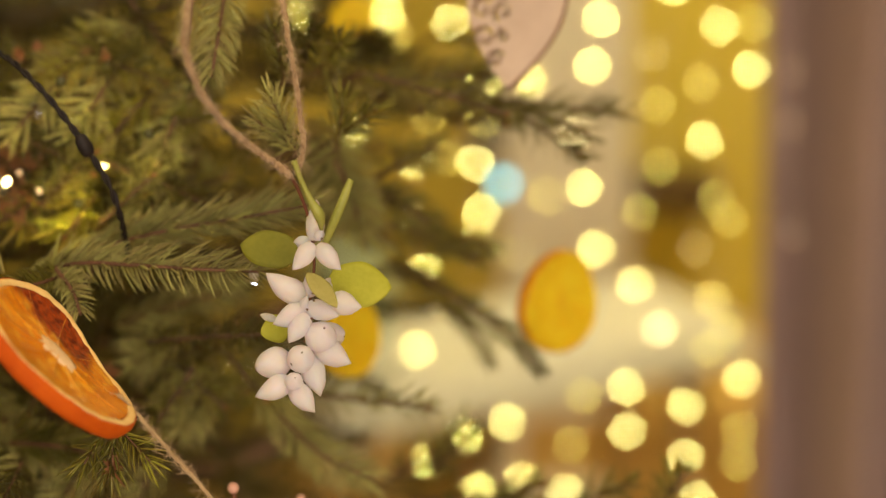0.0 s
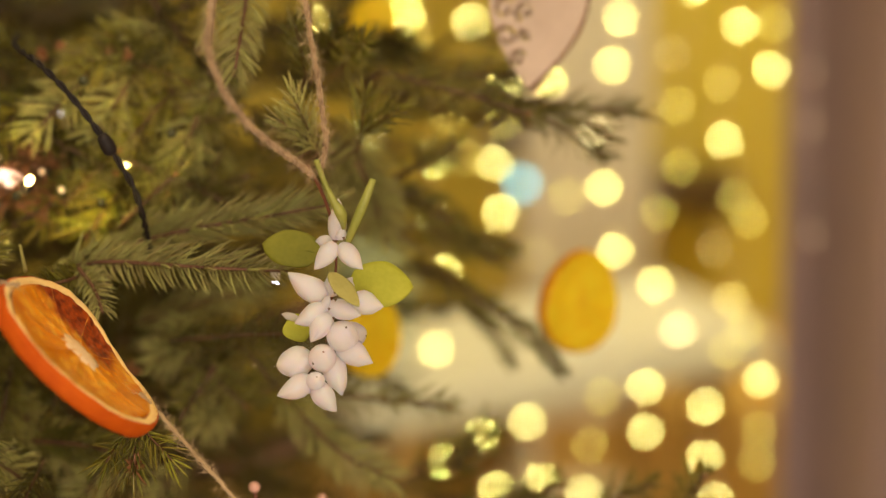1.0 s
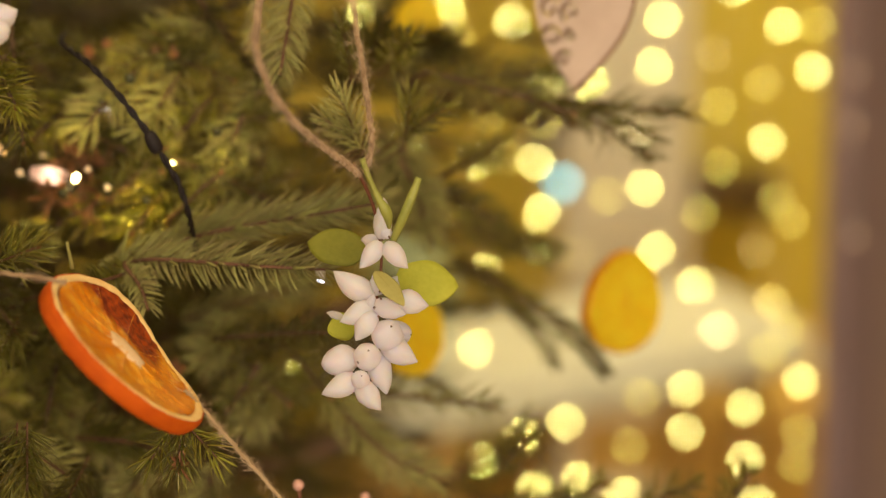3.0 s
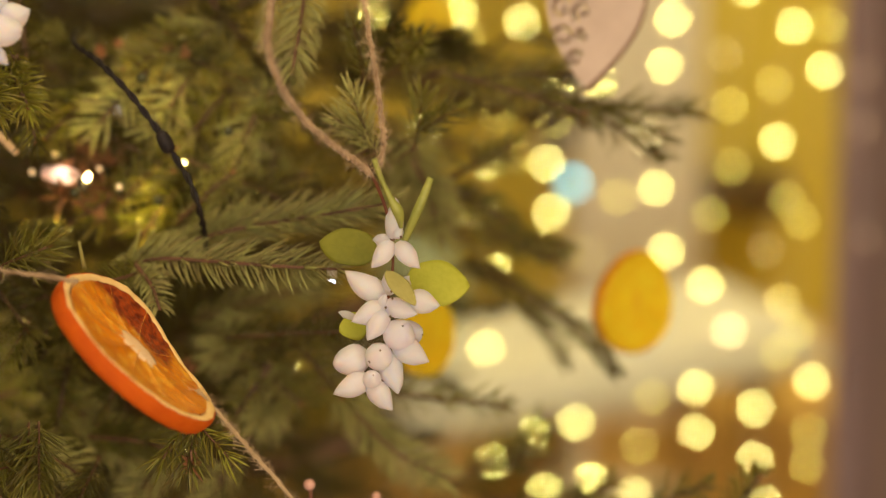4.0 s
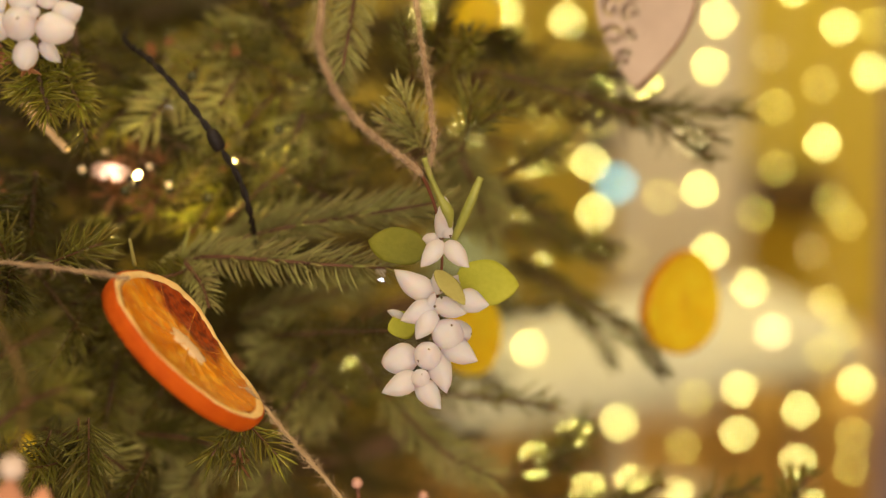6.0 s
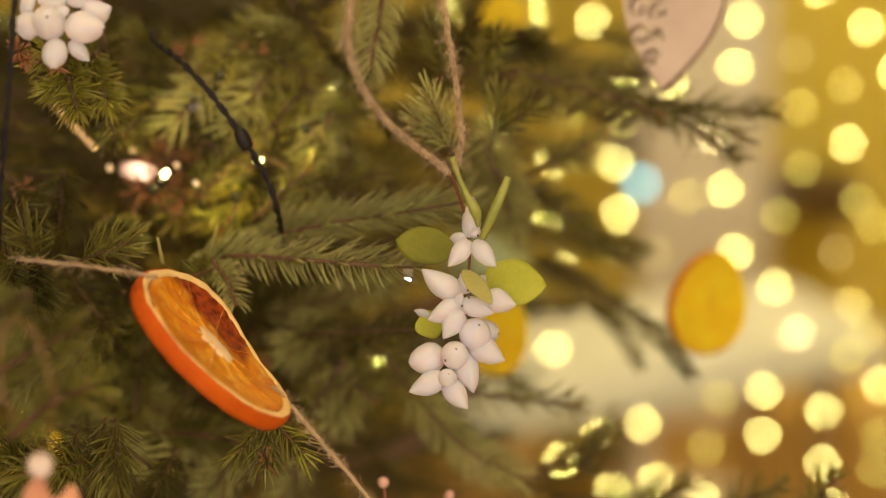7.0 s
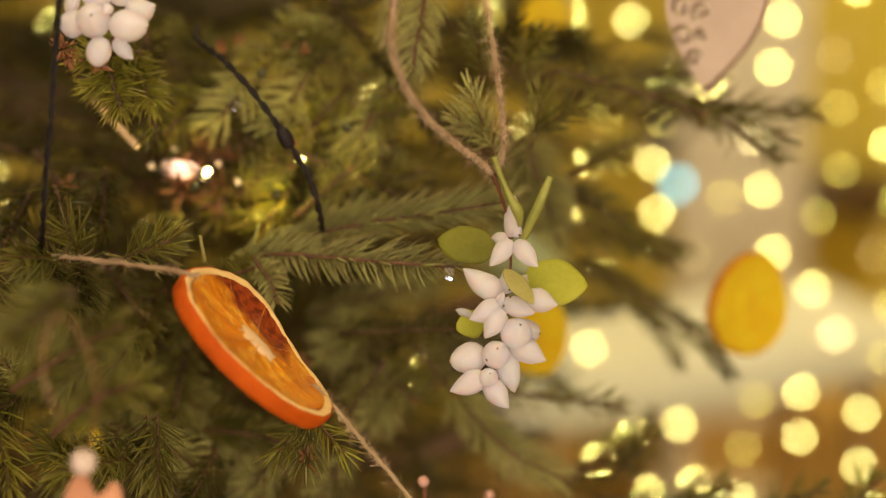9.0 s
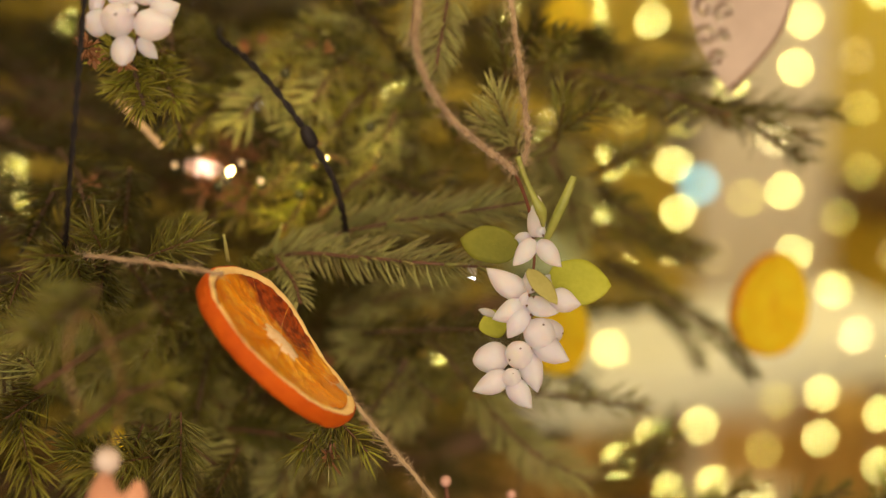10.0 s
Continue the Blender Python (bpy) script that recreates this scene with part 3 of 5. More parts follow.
near_sprigs, mid_sprigs, far_sprigs = [], [], []


def bin_for(q):
    """Which lot a sprig at q (from the trunk's foot) belongs to: before the viewer or not."""
    x, y, h = q.x + TRUNK[0], q.y + TRUNK[1], q.z
    if x > -0.075 and h > 0.8 and h < 1.6:
        return []
    return near_sprigs if y < 1.12 and x > -0.42 and abs(h - 1.43 + 0.285 * y) < 0.15 * y + 0.06 else far_sprigs


limb_lines = []
z = 0.34
while z < 2.2:
    reach = 0.80 * (1 - ((z - 0.3) / 2.0) ** 1.2) + 0.02
    count = 11 if 0.85 < z < 1.5 else 8
    shift = rng.uniform(0, 6.28)
    for i in range(count):
        ang = shift + 6.283 * i / count + rng.uniform(-0.2, 0.2)
        n = reach * rng.uniform(0.8, 1.0)
        out = Vector((math.cos(ang), math.sin(ang), 0))
        lift = rng.uniform(-0.02, 0.10)
        line = smooth_path([Vector((0, 0, z)), out * n * 0.4 + Vector((0, 0, z + lift * 0.25)), out * n * 0.75 + Vector((0, 0, z - 0.02)), out * n + Vector((0, 0, z + lift * 0.4))], 4)
        limb_lines.append((line, n))
        side = Vector((-out.y, out.x, 0))
        steps = max(2, int(n / 0.038))
        for k in range(steps):
            s = 0.18 + 0.80 * (k + 0.5) / steps
            q = line[min(int(s * (len(line) - 1)), len(line) - 1)]
            for sgn in (-1, 1):
                way = out * rng.uniform(0.5, 1.0) + side * sgn * rng.uniform(0.5, 1.0) * (1.15 - 0.6 * s) + Vector((0, 0, rng.uniform(-0.35, 0.2)))
                bin_for(q).append((q.copy(), way.normalized(), rng.uniform(-40, 40), rng.uniform(0.8, 1.15)))
        tipdir = (line[-1] - line[-3]).normalized()
        bin_for(line[-1]).append((line[-1] - tipdir * 0.02, tipdir, rng.uniform(-30, 30), 1.0))
    z += 0.062 if 0.85 < z < 1.5 else 0.12
for line, n in limb_lines:
    line = [q for q in line if q.x + TRUNK[0] < -0.05 or not 0.8 < q.z < 1.6]
    part("limb", mesh_of("limb", *tube(line, lambda q, n=n: 0.003 + 0.009 * n * (1 - q), 6), BARK), tree)

# sprigs placed one by one: the ones that can be told apart
tree_inv = tree.matrix_world.inverted()
hero_count = [0]


def hero(a, b, roll, kind):
    """A sprig from a to b; kinds 4, 6, 8 pale, 5, 6 thin, 7, 9 fresh, 8, 9 broad, 10 sparse, 11 shade-darkened, else
    green.
    """
    a, b = tree_inv @ spot(a), tree_inv @ spot(b)
    n = (b - a).length
    thin = kind in (5, 6)
    at = aim(a, b, roll)
    root = at.to_3x3().inverted() @ (heading((-0.28, -0.12, 1)) * 0.05)
    broad = kind in (8, 9)
    full = int(8 + 480 * n) if kind == 10 else int(20 + 1350 * n) if thin else int(20 + 1100 * n) if broad else int(60 + 3000 * n)
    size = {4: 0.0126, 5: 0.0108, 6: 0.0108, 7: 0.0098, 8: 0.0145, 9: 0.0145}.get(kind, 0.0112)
    mat = {4: NEEDLE_PALE, 6: NEEDLE_PALE, 7: NEEDLE_FRESH, 8: NEEDLE_PALE, 9: NEEDLE_FRESH, 11: NEEDLE_SHADED}.get(kind, NEEDLE)
    own = sprig_mesh(100 + hero_count[0], n, full, size, mat, 0.3, 0.45 if kind == 4 else 1.0, root, 1.7 if broad else 1.0)
    part("sprig", own, tree, at)
    hero_count[0] += 1

def to_tree(p):
    return tree_inv @ spot(p)


def twig_of(name, rows, axis, mat, thick, radius):
    """Needles and their twig as one mesh under the tree."""
    base, way, lean, size, width, curl = [np.array(r, dtype=float) for r in zip(*rows)]
    me = needles(name, base, way, lean, size, width * thick, mat, curl)
    bm = bmesh.new()
    bm.from_mesh(me)
    bpy.data.meshes.remove(me)
    v, f = tube(axis, lambda q: radius * (1 - 0.45 * q), 6)
    vs = [bm.verts.new(p) for p in v]
    for face in f:
        bm.faces.new([vs[i] for i in face]).material_index = 1
    out = bm_mesh(name, bm, mat)
    out.materials.append(TWIG_RED)
    hero_count[0] += 1
    return part("sprig", out, tree)


def spray(pts, up, down, lean_up, lean_down, gap, mat, deep, seed, thick, curl, layers=2):
    """A flat fir twig along the points, its needles combed to both sides in rows, up and down long, leaning by degrees off the twig."""
    r = random.Random(900 + seed)
    axis = smooth_path([to_tree(p) for p in pts], 12)
    toward = tree_inv.to_3x3() @ heading((0.05, 0.15, -1))
    rows, run, at = [], 0.0, 0.0
    total = sum((axis[i + 1] - axis[i]).length for i in range(len(axis) - 1))
    for i in range(len(axis) - 1):
        step = axis[i + 1] - axis[i]
        ahead = step.normalized()
        side = toward.cross(ahead).normalized()
        if side.z < 0 or (abs(side.z) < 0.2 and side.x > 0):
            side = -side
        front = (toward - ahead * toward.dot(ahead)).normalized()
        while run < at + step.length:
            q = axis[i] + ahead * (run - at)
            s = run / total
            for sgn, n, ang in ((1, up, lean_up), (-1, down, lean_down)):
                for layer in range(2 if layers + 0.5 * sgn >= 2 or layers == 2 else 1):
                    a = radians(ang * (1 - 0.35 * max(s - 0.8, 0) / 0.2) + r.gauss(0, 7))
                    out = r.gauss(0, deep) - (0.55 if layer else -0.15)
                    way = ahead * math.cos(a) + (side * sgn + front * out).normalized() * math.sin(a)
                    size = n * r.uniform(0.78, 1.08) * (1 - 0.35 * max(s - 0.75, 0) / 0.25) * min(1, 0.6 + 4 * s)
                    hook = ahead * r.uniform(0.6, 1.2) - side * sgn * 0.3 + front * r.uniform(-0.3, 0.3)
                    rows.append((q + side * sgn * 0.0005 + front * out * 0.0004, way, hook, size, r.uniform(0.00078, 0.00105), curl * r.uniform(0.4, 1.5)))
            if r.random() < 0.3:
                way = ahead * r.uniform(0.5, 1.0) + front * r.uniform(0.5, 1.0) + side * r.uniform(-0.7, 0.7)
                rows.append((q, way, ahead, up * r.uniform(0.5, 0.8), 0.0009, curl * 0.5))
            run += gap * r.uniform(0.75, 1.25)
        at += step.length
    twig_of("sprig", rows, axis, mat, thick, 0.0008)


def tuft(a, b, size, count, mat, seed):
    """A short shoot from a to b that carries its needles all round, opening like a brush."""
    r = random.Random(1900 + seed)
    p, q = to_tree(a), to_tree(b)
    ahead = (q - p).normalized()
    x = ahead.orthogonal().normalized()
    y = ahead.cross(x)
    rows = []
    for k in range(count):
        s = (k + r.random()) / count
        phi = k * 2.39996 + r.gauss(0, 0.35)
        out = x * math.cos(phi) + y * math.sin(phi)
        way = ahead * r.uniform(0.7, 1.4) * (1 + 1.6 * max(s - 0.7, 0)) + out + Vector((r.gauss(0, 0.1), r.gauss(0, 0.1), r.gauss(0, 0.1)))
        rows.append((p.lerp(q, s) + out * 0.0005, way, ahead + out * 0.2, size * r.uniform(0.75, 1.1) * (1 - 0.3 * max(s - 0.7, 0) / 0.3), r.uniform(0.00075, 0.00105), r.uniform(0.05, 0.3)))
    back = tree_inv.to_3x3() @ heading((-0.25, -0.1, 1)) * 0.05
    twig_of("sprig", rows, smooth_path([p + back, p + back * 0.15 - ahead * 0.001, p, q], 4), mat, 1.0, 0.00045)


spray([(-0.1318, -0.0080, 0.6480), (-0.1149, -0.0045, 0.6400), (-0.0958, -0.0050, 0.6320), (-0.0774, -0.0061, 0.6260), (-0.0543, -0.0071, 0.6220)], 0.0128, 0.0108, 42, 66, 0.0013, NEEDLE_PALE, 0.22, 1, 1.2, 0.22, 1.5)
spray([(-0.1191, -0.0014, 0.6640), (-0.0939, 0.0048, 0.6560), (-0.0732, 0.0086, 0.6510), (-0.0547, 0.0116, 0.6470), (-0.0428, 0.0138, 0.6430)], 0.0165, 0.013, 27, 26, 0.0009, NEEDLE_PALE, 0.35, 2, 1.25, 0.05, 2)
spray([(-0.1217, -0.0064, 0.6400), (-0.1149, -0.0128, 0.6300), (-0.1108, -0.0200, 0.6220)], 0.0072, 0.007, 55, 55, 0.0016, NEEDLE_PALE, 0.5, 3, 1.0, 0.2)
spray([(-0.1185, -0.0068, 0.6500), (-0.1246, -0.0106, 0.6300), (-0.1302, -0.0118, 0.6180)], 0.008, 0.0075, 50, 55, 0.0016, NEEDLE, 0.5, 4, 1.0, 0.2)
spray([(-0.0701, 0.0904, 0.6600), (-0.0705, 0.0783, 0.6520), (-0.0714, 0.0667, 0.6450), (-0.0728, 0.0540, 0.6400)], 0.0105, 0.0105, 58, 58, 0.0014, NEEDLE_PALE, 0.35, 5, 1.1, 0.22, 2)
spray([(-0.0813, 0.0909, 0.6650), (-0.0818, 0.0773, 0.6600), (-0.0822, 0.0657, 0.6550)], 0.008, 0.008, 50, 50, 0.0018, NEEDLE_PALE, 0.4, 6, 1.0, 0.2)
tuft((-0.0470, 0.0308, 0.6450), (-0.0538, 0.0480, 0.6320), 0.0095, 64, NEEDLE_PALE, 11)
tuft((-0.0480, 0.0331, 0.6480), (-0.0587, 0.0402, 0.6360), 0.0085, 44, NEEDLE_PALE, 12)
tuft((-0.0347, 0.0334, 0.6650), (-0.0319, 0.0489, 0.6500), 0.0095, 60, NEEDLE, 13)
tuft((-0.0348, 0.0370, 0.6650), (-0.0210, 0.0446, 0.6500), 0.0095, 50, NEEDLE, 14)
tuft((-0.0516, 0.0557, 0.6600), (-0.0540, 0.0709, 0.6480), 0.009, 56, NEEDLE, 15)
tuft((-0.0411, 0.0623, 0.6900), (-0.0327, 0.0670, 0.6600), 0.0095, 72, NEEDLE, 16)
tuft((-0.0493, 0.0611, 0.7000), (-0.0429, 0.0746, 0.6800), 0.0095, 72, NEEDLE_SHADED, 17)
tuft((-0.0966, -0.0521, 0.6000), (-0.0968, -0.0648, 0.5920), 0.011, 46, NEEDLE, 18)
tuft((-0.0949, -0.0537, 0.6000), (-0.0849, -0.0616, 0.5900), 0.01, 28, NEEDLE_FRESH, 19)
tuft((-0.1003, -0.0541, 0.6020), (-0.1044, -0.0625, 0.5920), 0.0095, 25, NEEDLE_FRESH, 20)
tuft((-0.1680, -0.0068, 0.5800), (-0.1727, -0.0063, 0.5560), 0.01, 39, NEEDLE, 21)
tuft((-0.1625, -0.0078, 0.5850), (-0.1628, 0.0023, 0.5660), 0.012, 46, NEEDLE, 22)
tuft((-0.1633, -0.0091, 0.5850), (-0.1613, -0.0212, 0.5720), 0.012, 79, NEEDLE_SHADED, 23)
tuft((-0.1520, -0.0064, 0.5900), (-0.1346, -0.0010, 0.5720), 0.012, 43, NEEDLE, 24)
tuft((-0.1727, -0.0176, 0.5800), (-0.1766, -0.0300, 0.5600), 0.012, 54, NEEDLE, 25)
tuft((-0.1504, -0.0656, 0.5900), (-0.1594, -0.0660, 0.5600), 0.013, 61, NEEDLE, 26)
tuft((-0.1405, -0.0536, 0.5900), (-0.1357, -0.0695, 0.5700), 0.012, 82, NEEDLE, 27)
tuft((-0.1547, -0.0583, 0.6000), (-0.1554, -0.0713, 0.5800), 0.012, 64, NEEDLE, 28)
tuft((-0.1870, -0.0510, 0.5800), (-0.1755, -0.0714, 0.5600), 0.012, 72, NEEDLE_FRESH, 29)
tuft((-0.1799, -0.0465, 0.5900), (-0.1872, -0.0535, 0.5700), 0.012, 64, NEEDLE_SHADED, 30)
tuft((-0.1742, -0.0242, 0.5800), (-0.1848, -0.0287, 0.5600), 0.012, 61, NEEDLE, 31)
spray([(-0.0660, -0.0481, 0.7250), (-0.0539, -0.0620, 0.7150), (-0.0402, -0.0725, 0.7050), (-0.0243, -0.0792, 0.7000)], 0.0135, 0.0135, 46, 46, 0.001, NEEDLE_PALE, 0.4, 7, 1.1, 0.1, 2)
spray([(-0.0600, 0.0758, 0.8500), (-0.0248, 0.0671, 0.8600), (0.0184, 0.0667, 0.8700)], 0.014, 0.014, 40, 40, 0.0017, NEEDLE, 0.5, 41, 1.0, 0.1, 2)
spray([(-0.0542, 0.0502, 0.8000), (-0.0282, 0.0417, 0.8200), (-0.0033, 0.0364, 0.8400)], 0.013, 0.013, 40, 40, 0.0019, NEEDLE, 0.5, 42, 1.0, 0.1, 2)
spray([(-0.0399, 0.0078, 0.7800), (-0.0098, 0.0029, 0.8000), (0.0184, -0.0009, 0.8200)], 0.012, 0.012, 40, 40, 0.0017, NEEDLE, 0.5, 43, 1.0, 0.1, 2)
spray([(-0.0388, 0.0312, 0.7200), (-0.0322, 0.0185, 0.7300), (-0.0280, 0.0033, 0.7400)], 0.011, 0.011, 40, 40, 0.0015, NEEDLE_PALE, 0.5, 44, 1.0, 0.1, 2)
spray([(-0.0392, 0.0850, 0.8600), (-0.0059, 0.0789, 0.8800), (0.0215, 0.0782, 0.9000)], 0.013, 0.013, 40, 40, 0.0018, NEEDLE_SHADED, 0.5, 45, 1.0, 0.1, 2)
spray([(-0.0328, 0.0271, 0.8800), (-0.0156, 0.0198, 0.8800), (0.0039, 0.0051, 0.8800)], 0.012, 0.012, 45, 45, 0.0019, NEEDLE_SHADED, 0.5, 46, 1.0, 0.1, 2)
tuft((-0.1736, -0.0625, 0.6400), (-0.1771, -0.0749, 0.6200), 0.013, 90, NEEDLE, 47)
tuft((-0.1732, -0.0568, 0.6600), (-0.1865, -0.0647, 0.6400), 0.013, 72, NEEDLE, 48)
tuft((-0.1864, -0.0423, 0.6000), (-0.1901, -0.0313, 0.5800), 0.012, 50, NEEDLE_PALE, 51)
tuft((-0.1780, -0.0397, 0.6200), (-0.1880, -0.0475, 0.6000), 0.012, 50, NEEDLE, 52)
tuft((-0.1561, -0.0257, 0.6400), (-0.1601, -0.0392, 0.6200), 0.012, 60, NEEDLE, 53)
tuft((-0.1330, -0.0683, 0.6400), (-0.1359, -0.0804, 0.6200), 0.012, 50, NEEDLE_SHADED, 54)
tuft((-0.1925, -0.0118, 0.6000), (-0.1911, -0.0247, 0.5800), 0.012, 50, NEEDLE, 55)
spray([(-0.0209, -0.0047, 0.8000), (-0.0031, -0.0140, 0.7850), (0.0142, -0.0256, 0.7750), (0.0258, -0.0331, 0.7680), (0.0367, -0.0462, 0.7600)], 0.0092, 0.0092, 38, 38, 0.0016, NEEDLE, 0.5, 61, 1.2, 0.1, 2)
spray([(-0.0009, -0.0217, 0.7900), (0.0110, -0.0312, 0.7800), (0.0181, -0.0439, 0.7750)], 0.0085, 0.0085, 38, 38, 0.0017, NEEDLE, 0.5, 62, 1.1, 0.1, 2)
tuft((-0.1892, -0.0273, 0.6600), (-0.2001, -0.0415, 0.6400), 0.013, 60, NEEDLE_PALE, 71)
tuft((-0.1762, -0.0349, 0.6700), (-0.1859, -0.0490, 0.6500), 0.013, 60, NEEDLE_PALE, 72)
tuft((-0.1589, -0.0343, 0.6700), (-0.1651, -0.0557, 0.6500), 0.013, 60, NEEDLE, 73)
tuft((-0.2035, -0.0274, 0.6500), (-0.2116, -0.0485, 0.6300), 0.013, 60, NEEDLE_PALE, 74)
spray([(-0.1654, -0.0413, 0.5250), (-0.1478, -0.0306, 0.5150), (-0.1315, -0.0225, 0.5050)], 0.0115, 0.0115, 42, 42, 0.0013, NEEDLE, 0.5, 81, 1.1, 0.1, 2)
spray([(-0.1545, -0.0529, 0.5250), (-0.1401, -0.0421, 0.5150), (-0.1260, -0.0366, 0.5050)], 0.0115, 0.0115, 42, 42, 0.0014, NEEDLE, 0.5, 82, 1.1, 0.1, 2)
spray([(-0.1024, 0.1096, 0.9600), (-0.0697, 0.0979, 0.9500), (-0.0350, 0.0890, 0.9400)], 0.017, 0.017, 42, 42, 0.0015, NEEDLE_SHADED, 0.6, 91, 1.3, 0.1, 2)
spray([(-0.0908, 0.0847, 0.9500), (-0.0533, 0.0760, 0.9400), (-0.0165, 0.0635, 0.9300)], 0.017, 0.017, 42, 42, 0.0015, NEEDLE_SHADED, 0.6, 92, 1.3, 0.1, 2)
spray([(-0.1024, 0.0643, 0.9600), (-0.0697, 0.0504, 0.9500), (-0.0376, 0.0342, 0.9400)], 0.017, 0.017, 42, 42, 0.0015, NEEDLE_SHADED, 0.6, 93, 1.3, 0.1, 2)
spray([(-0.1236, 0.0983, 0.9800), (-0.0954, 0.0892, 0.9700), (-0.0704, 0.0723, 0.9600)], 0.017, 0.017, 42, 42, 0.0015, NEEDLE_SHADED, 0.6, 94, 1.3, 0.1, 2)
spray([(-0.0591, 0.0293, 0.9500), (-0.0324, 0.0211, 0.9400), (-0.0036, 0.0106, 0.9300)], 0.015, 0.015, 42, 42, 0.0017, NEEDLE_SHADED, 0.6, 95, 1.3, 0.1, 2)
tuft((-0.0310, 0.0777, 0.7400), (-0.0218, 0.0722, 0.7300), 0.012, 80, NEEDLE_SHADED, 101)
tuft((-0.0385, 0.0729, 0.7600), (-0.0276, 0.0750, 0.7500), 0.012, 60, NEEDLE_SHADED, 102)
spray([(-0.0580, 0.1050, 0.9000), (-0.0479, 0.0988, 0.9000), (-0.0387, 0.0866, 0.8900)], 0.013, 0.013, 42, 42, 0.0016, NEEDLE_SHADED, 0.6, 103, 1.2, 0.1, 2)
spray([(-0.0579, 0.1254, 0.9400), (-0.0470, 0.1137, 0.9300), (-0.0397, 0.1034, 0.9300)], 0.013, 0.013, 42, 42, 0.0016, NEEDLE_SHADED, 0.6, 104, 1.2, 0.1, 2)
spray([(-0.1196, -0.0278, 0.7400), (-0.0989, -0.0210, 0.7400), (-0.0741, -0.0142, 0.7400)], 0.014, 0.014, 42, 42, 0.0015, NEEDLE_PALE, 0.6, 111, 1.2, 0.1, 2)
spray([(-0.1122, -0.0447, 0.7500), (-0.0933, -0.0379, 0.7500), (-0.0703, -0.0331, 0.7500)], 0.014, 0.014, 42, 42, 0.0015, NEEDLE, 0.6, 112, 1.2, 0.1, 2)
spray([(-0.1766, -0.0603, 0.6600), (-0.1571, -0.0644, 0.6500), (-0.1381, -0.0737, 0.6400)], 0.013, 0.013, 42, 42, 0.0014, NEEDLE_PALE, 0.6, 113, 1.2, 0.1, 2)
spray([(-0.1445, -0.0648, 0.6800), (-0.1253, -0.0652, 0.6700), (-0.1066, -0.0692, 0.6600)], 0.013, 0.013, 42, 42, 0.0014, NEEDLE, 0.6, 114, 1.2, 0.1, 2)
tuft((-0.1723, -0.0067, 0.5850), (-0.1637, -0.0218, 0.5700), 0.013, 90, NEEDLE, 121)
tuft((-0.1686, -0.0058, 0.5900), (-0.1601, -0.0202, 0.5750), 0.013, 70, NEEDLE_SHADED, 122)
tuft((-0.1706, -0.0066, 0.5850), (-0.1764, -0.0079, 0.5700), 0.012, 40, NEEDLE, 123)
tuft((-0.1629, -0.0311, 0.6000), (-0.1675, -0.0306, 0.5850), 0.01, 70, NEEDLE_PALE, 124)
tuft((-0.1655, -0.0652, 0.6000), (-0.1709, -0.0639, 0.5850), 0.013, 70, NEEDLE, 125)
tuft((-0.1482, -0.0553, 0.6100), (-0.1453, -0.0691, 0.5950), 0.013, 90, NEEDLE, 126)
spray([(-0.1649, -0.0514, 0.7000), (-0.1487, -0.0581, 0.6900), (-0.1308, -0.0701, 0.6800)], 0.014, 0.014, 45, 45, 0.0013, NEEDLE_PALE, 0.6, 131, 1.2, 0.1, 2)
spray([(-0.1952, -0.0129, 0.7200), (-0.1801, -0.0224, 0.7100), (-0.1632, -0.0375, 0.7000)], 0.014, 0.014, 45, 45, 0.0013, NEEDLE_PALE, 0.6, 132, 1.2, 0.1, 2)
spray([(-0.1903, -0.0413, 0.7200), (-0.1733, -0.0483, 0.7100), (-0.1548, -0.0551, 0.7000)], 0.014, 0.014, 45, 45, 0.0013, NEEDLE, 0.6, 133, 1.2, 0.1, 2)
tuft((-0.2075, 0.0135, 0.6600), (-0.2160, 0.0158, 0.6500), 0.013, 45, NEEDLE_SHADED, 141)
tuft((-0.2092, 0.0031, 0.6600), (-0.2176, 0.0074, 0.6500), 0.013, 45, NEEDLE_SHADED, 142)
hero((-0.0981, 0.0630, 0.6969), (-0.1199, 0.0734, 0.6861), 0, 0)
hero((-0.1125, 0.0387, 0.7164), (-0.0824, 0.0467, 0.6975), 0, 0)
hero((-0.1346, 0.0157, 0.6855), (-0.1159, 0.0336, 0.6762), 0, 0)
hero((-0.1539, 0.0080, 0.6948), (-0.1289, 0.0215, 0.6857), 20, 5)
hero((-0.0976, 0.0183, 0.6969), (-0.0725, 0.0264, 0.6979), 0, 5)
hero((-0.1119, 0.0101, 0.6763), (-0.0956, 0.0250, 0.6670), 0, 5)
hero((-0.1686, 0.0481, 0.7143), (-0.1389, 0.0568, 0.6954), 0, 0)
hero((-0.1422, 0.0416, 0.7353), (-0.1223, 0.0513, 0.7260), 0, 5)
hero((-0.0399, 0.0393, 0.7400), (-0.0288, 0.0082, 0.7200), 10, 4)
hero((-0.0467, 0.0419, 0.7500), (-0.0378, 0.0125, 0.7400), 0, 4)
hero((-0.0033, 0.0905, 0.8600), (0.0236, 0.0842, 0.8400), 0, 5)
hero((-0.0288, 0.0622, 0.7200), (0.0226, 0.0488, 0.7000), 10, 5)
hero((-0.0132, 0.0619, 0.7400), (0.0296, 0.0651, 0.7300), 0, 5)
hero((0.0156, 0.0557, 0.7400), (0.0499, 0.0351, 0.7300), 20, 5)
hero((0.0179, 0.0544, 0.7500), (0.0660, 0.0512, 0.7400), -10, 5)
hero((0.0238, 0.0537, 0.7400), (0.0519, 0.0418, 0.7300), 40, 5)
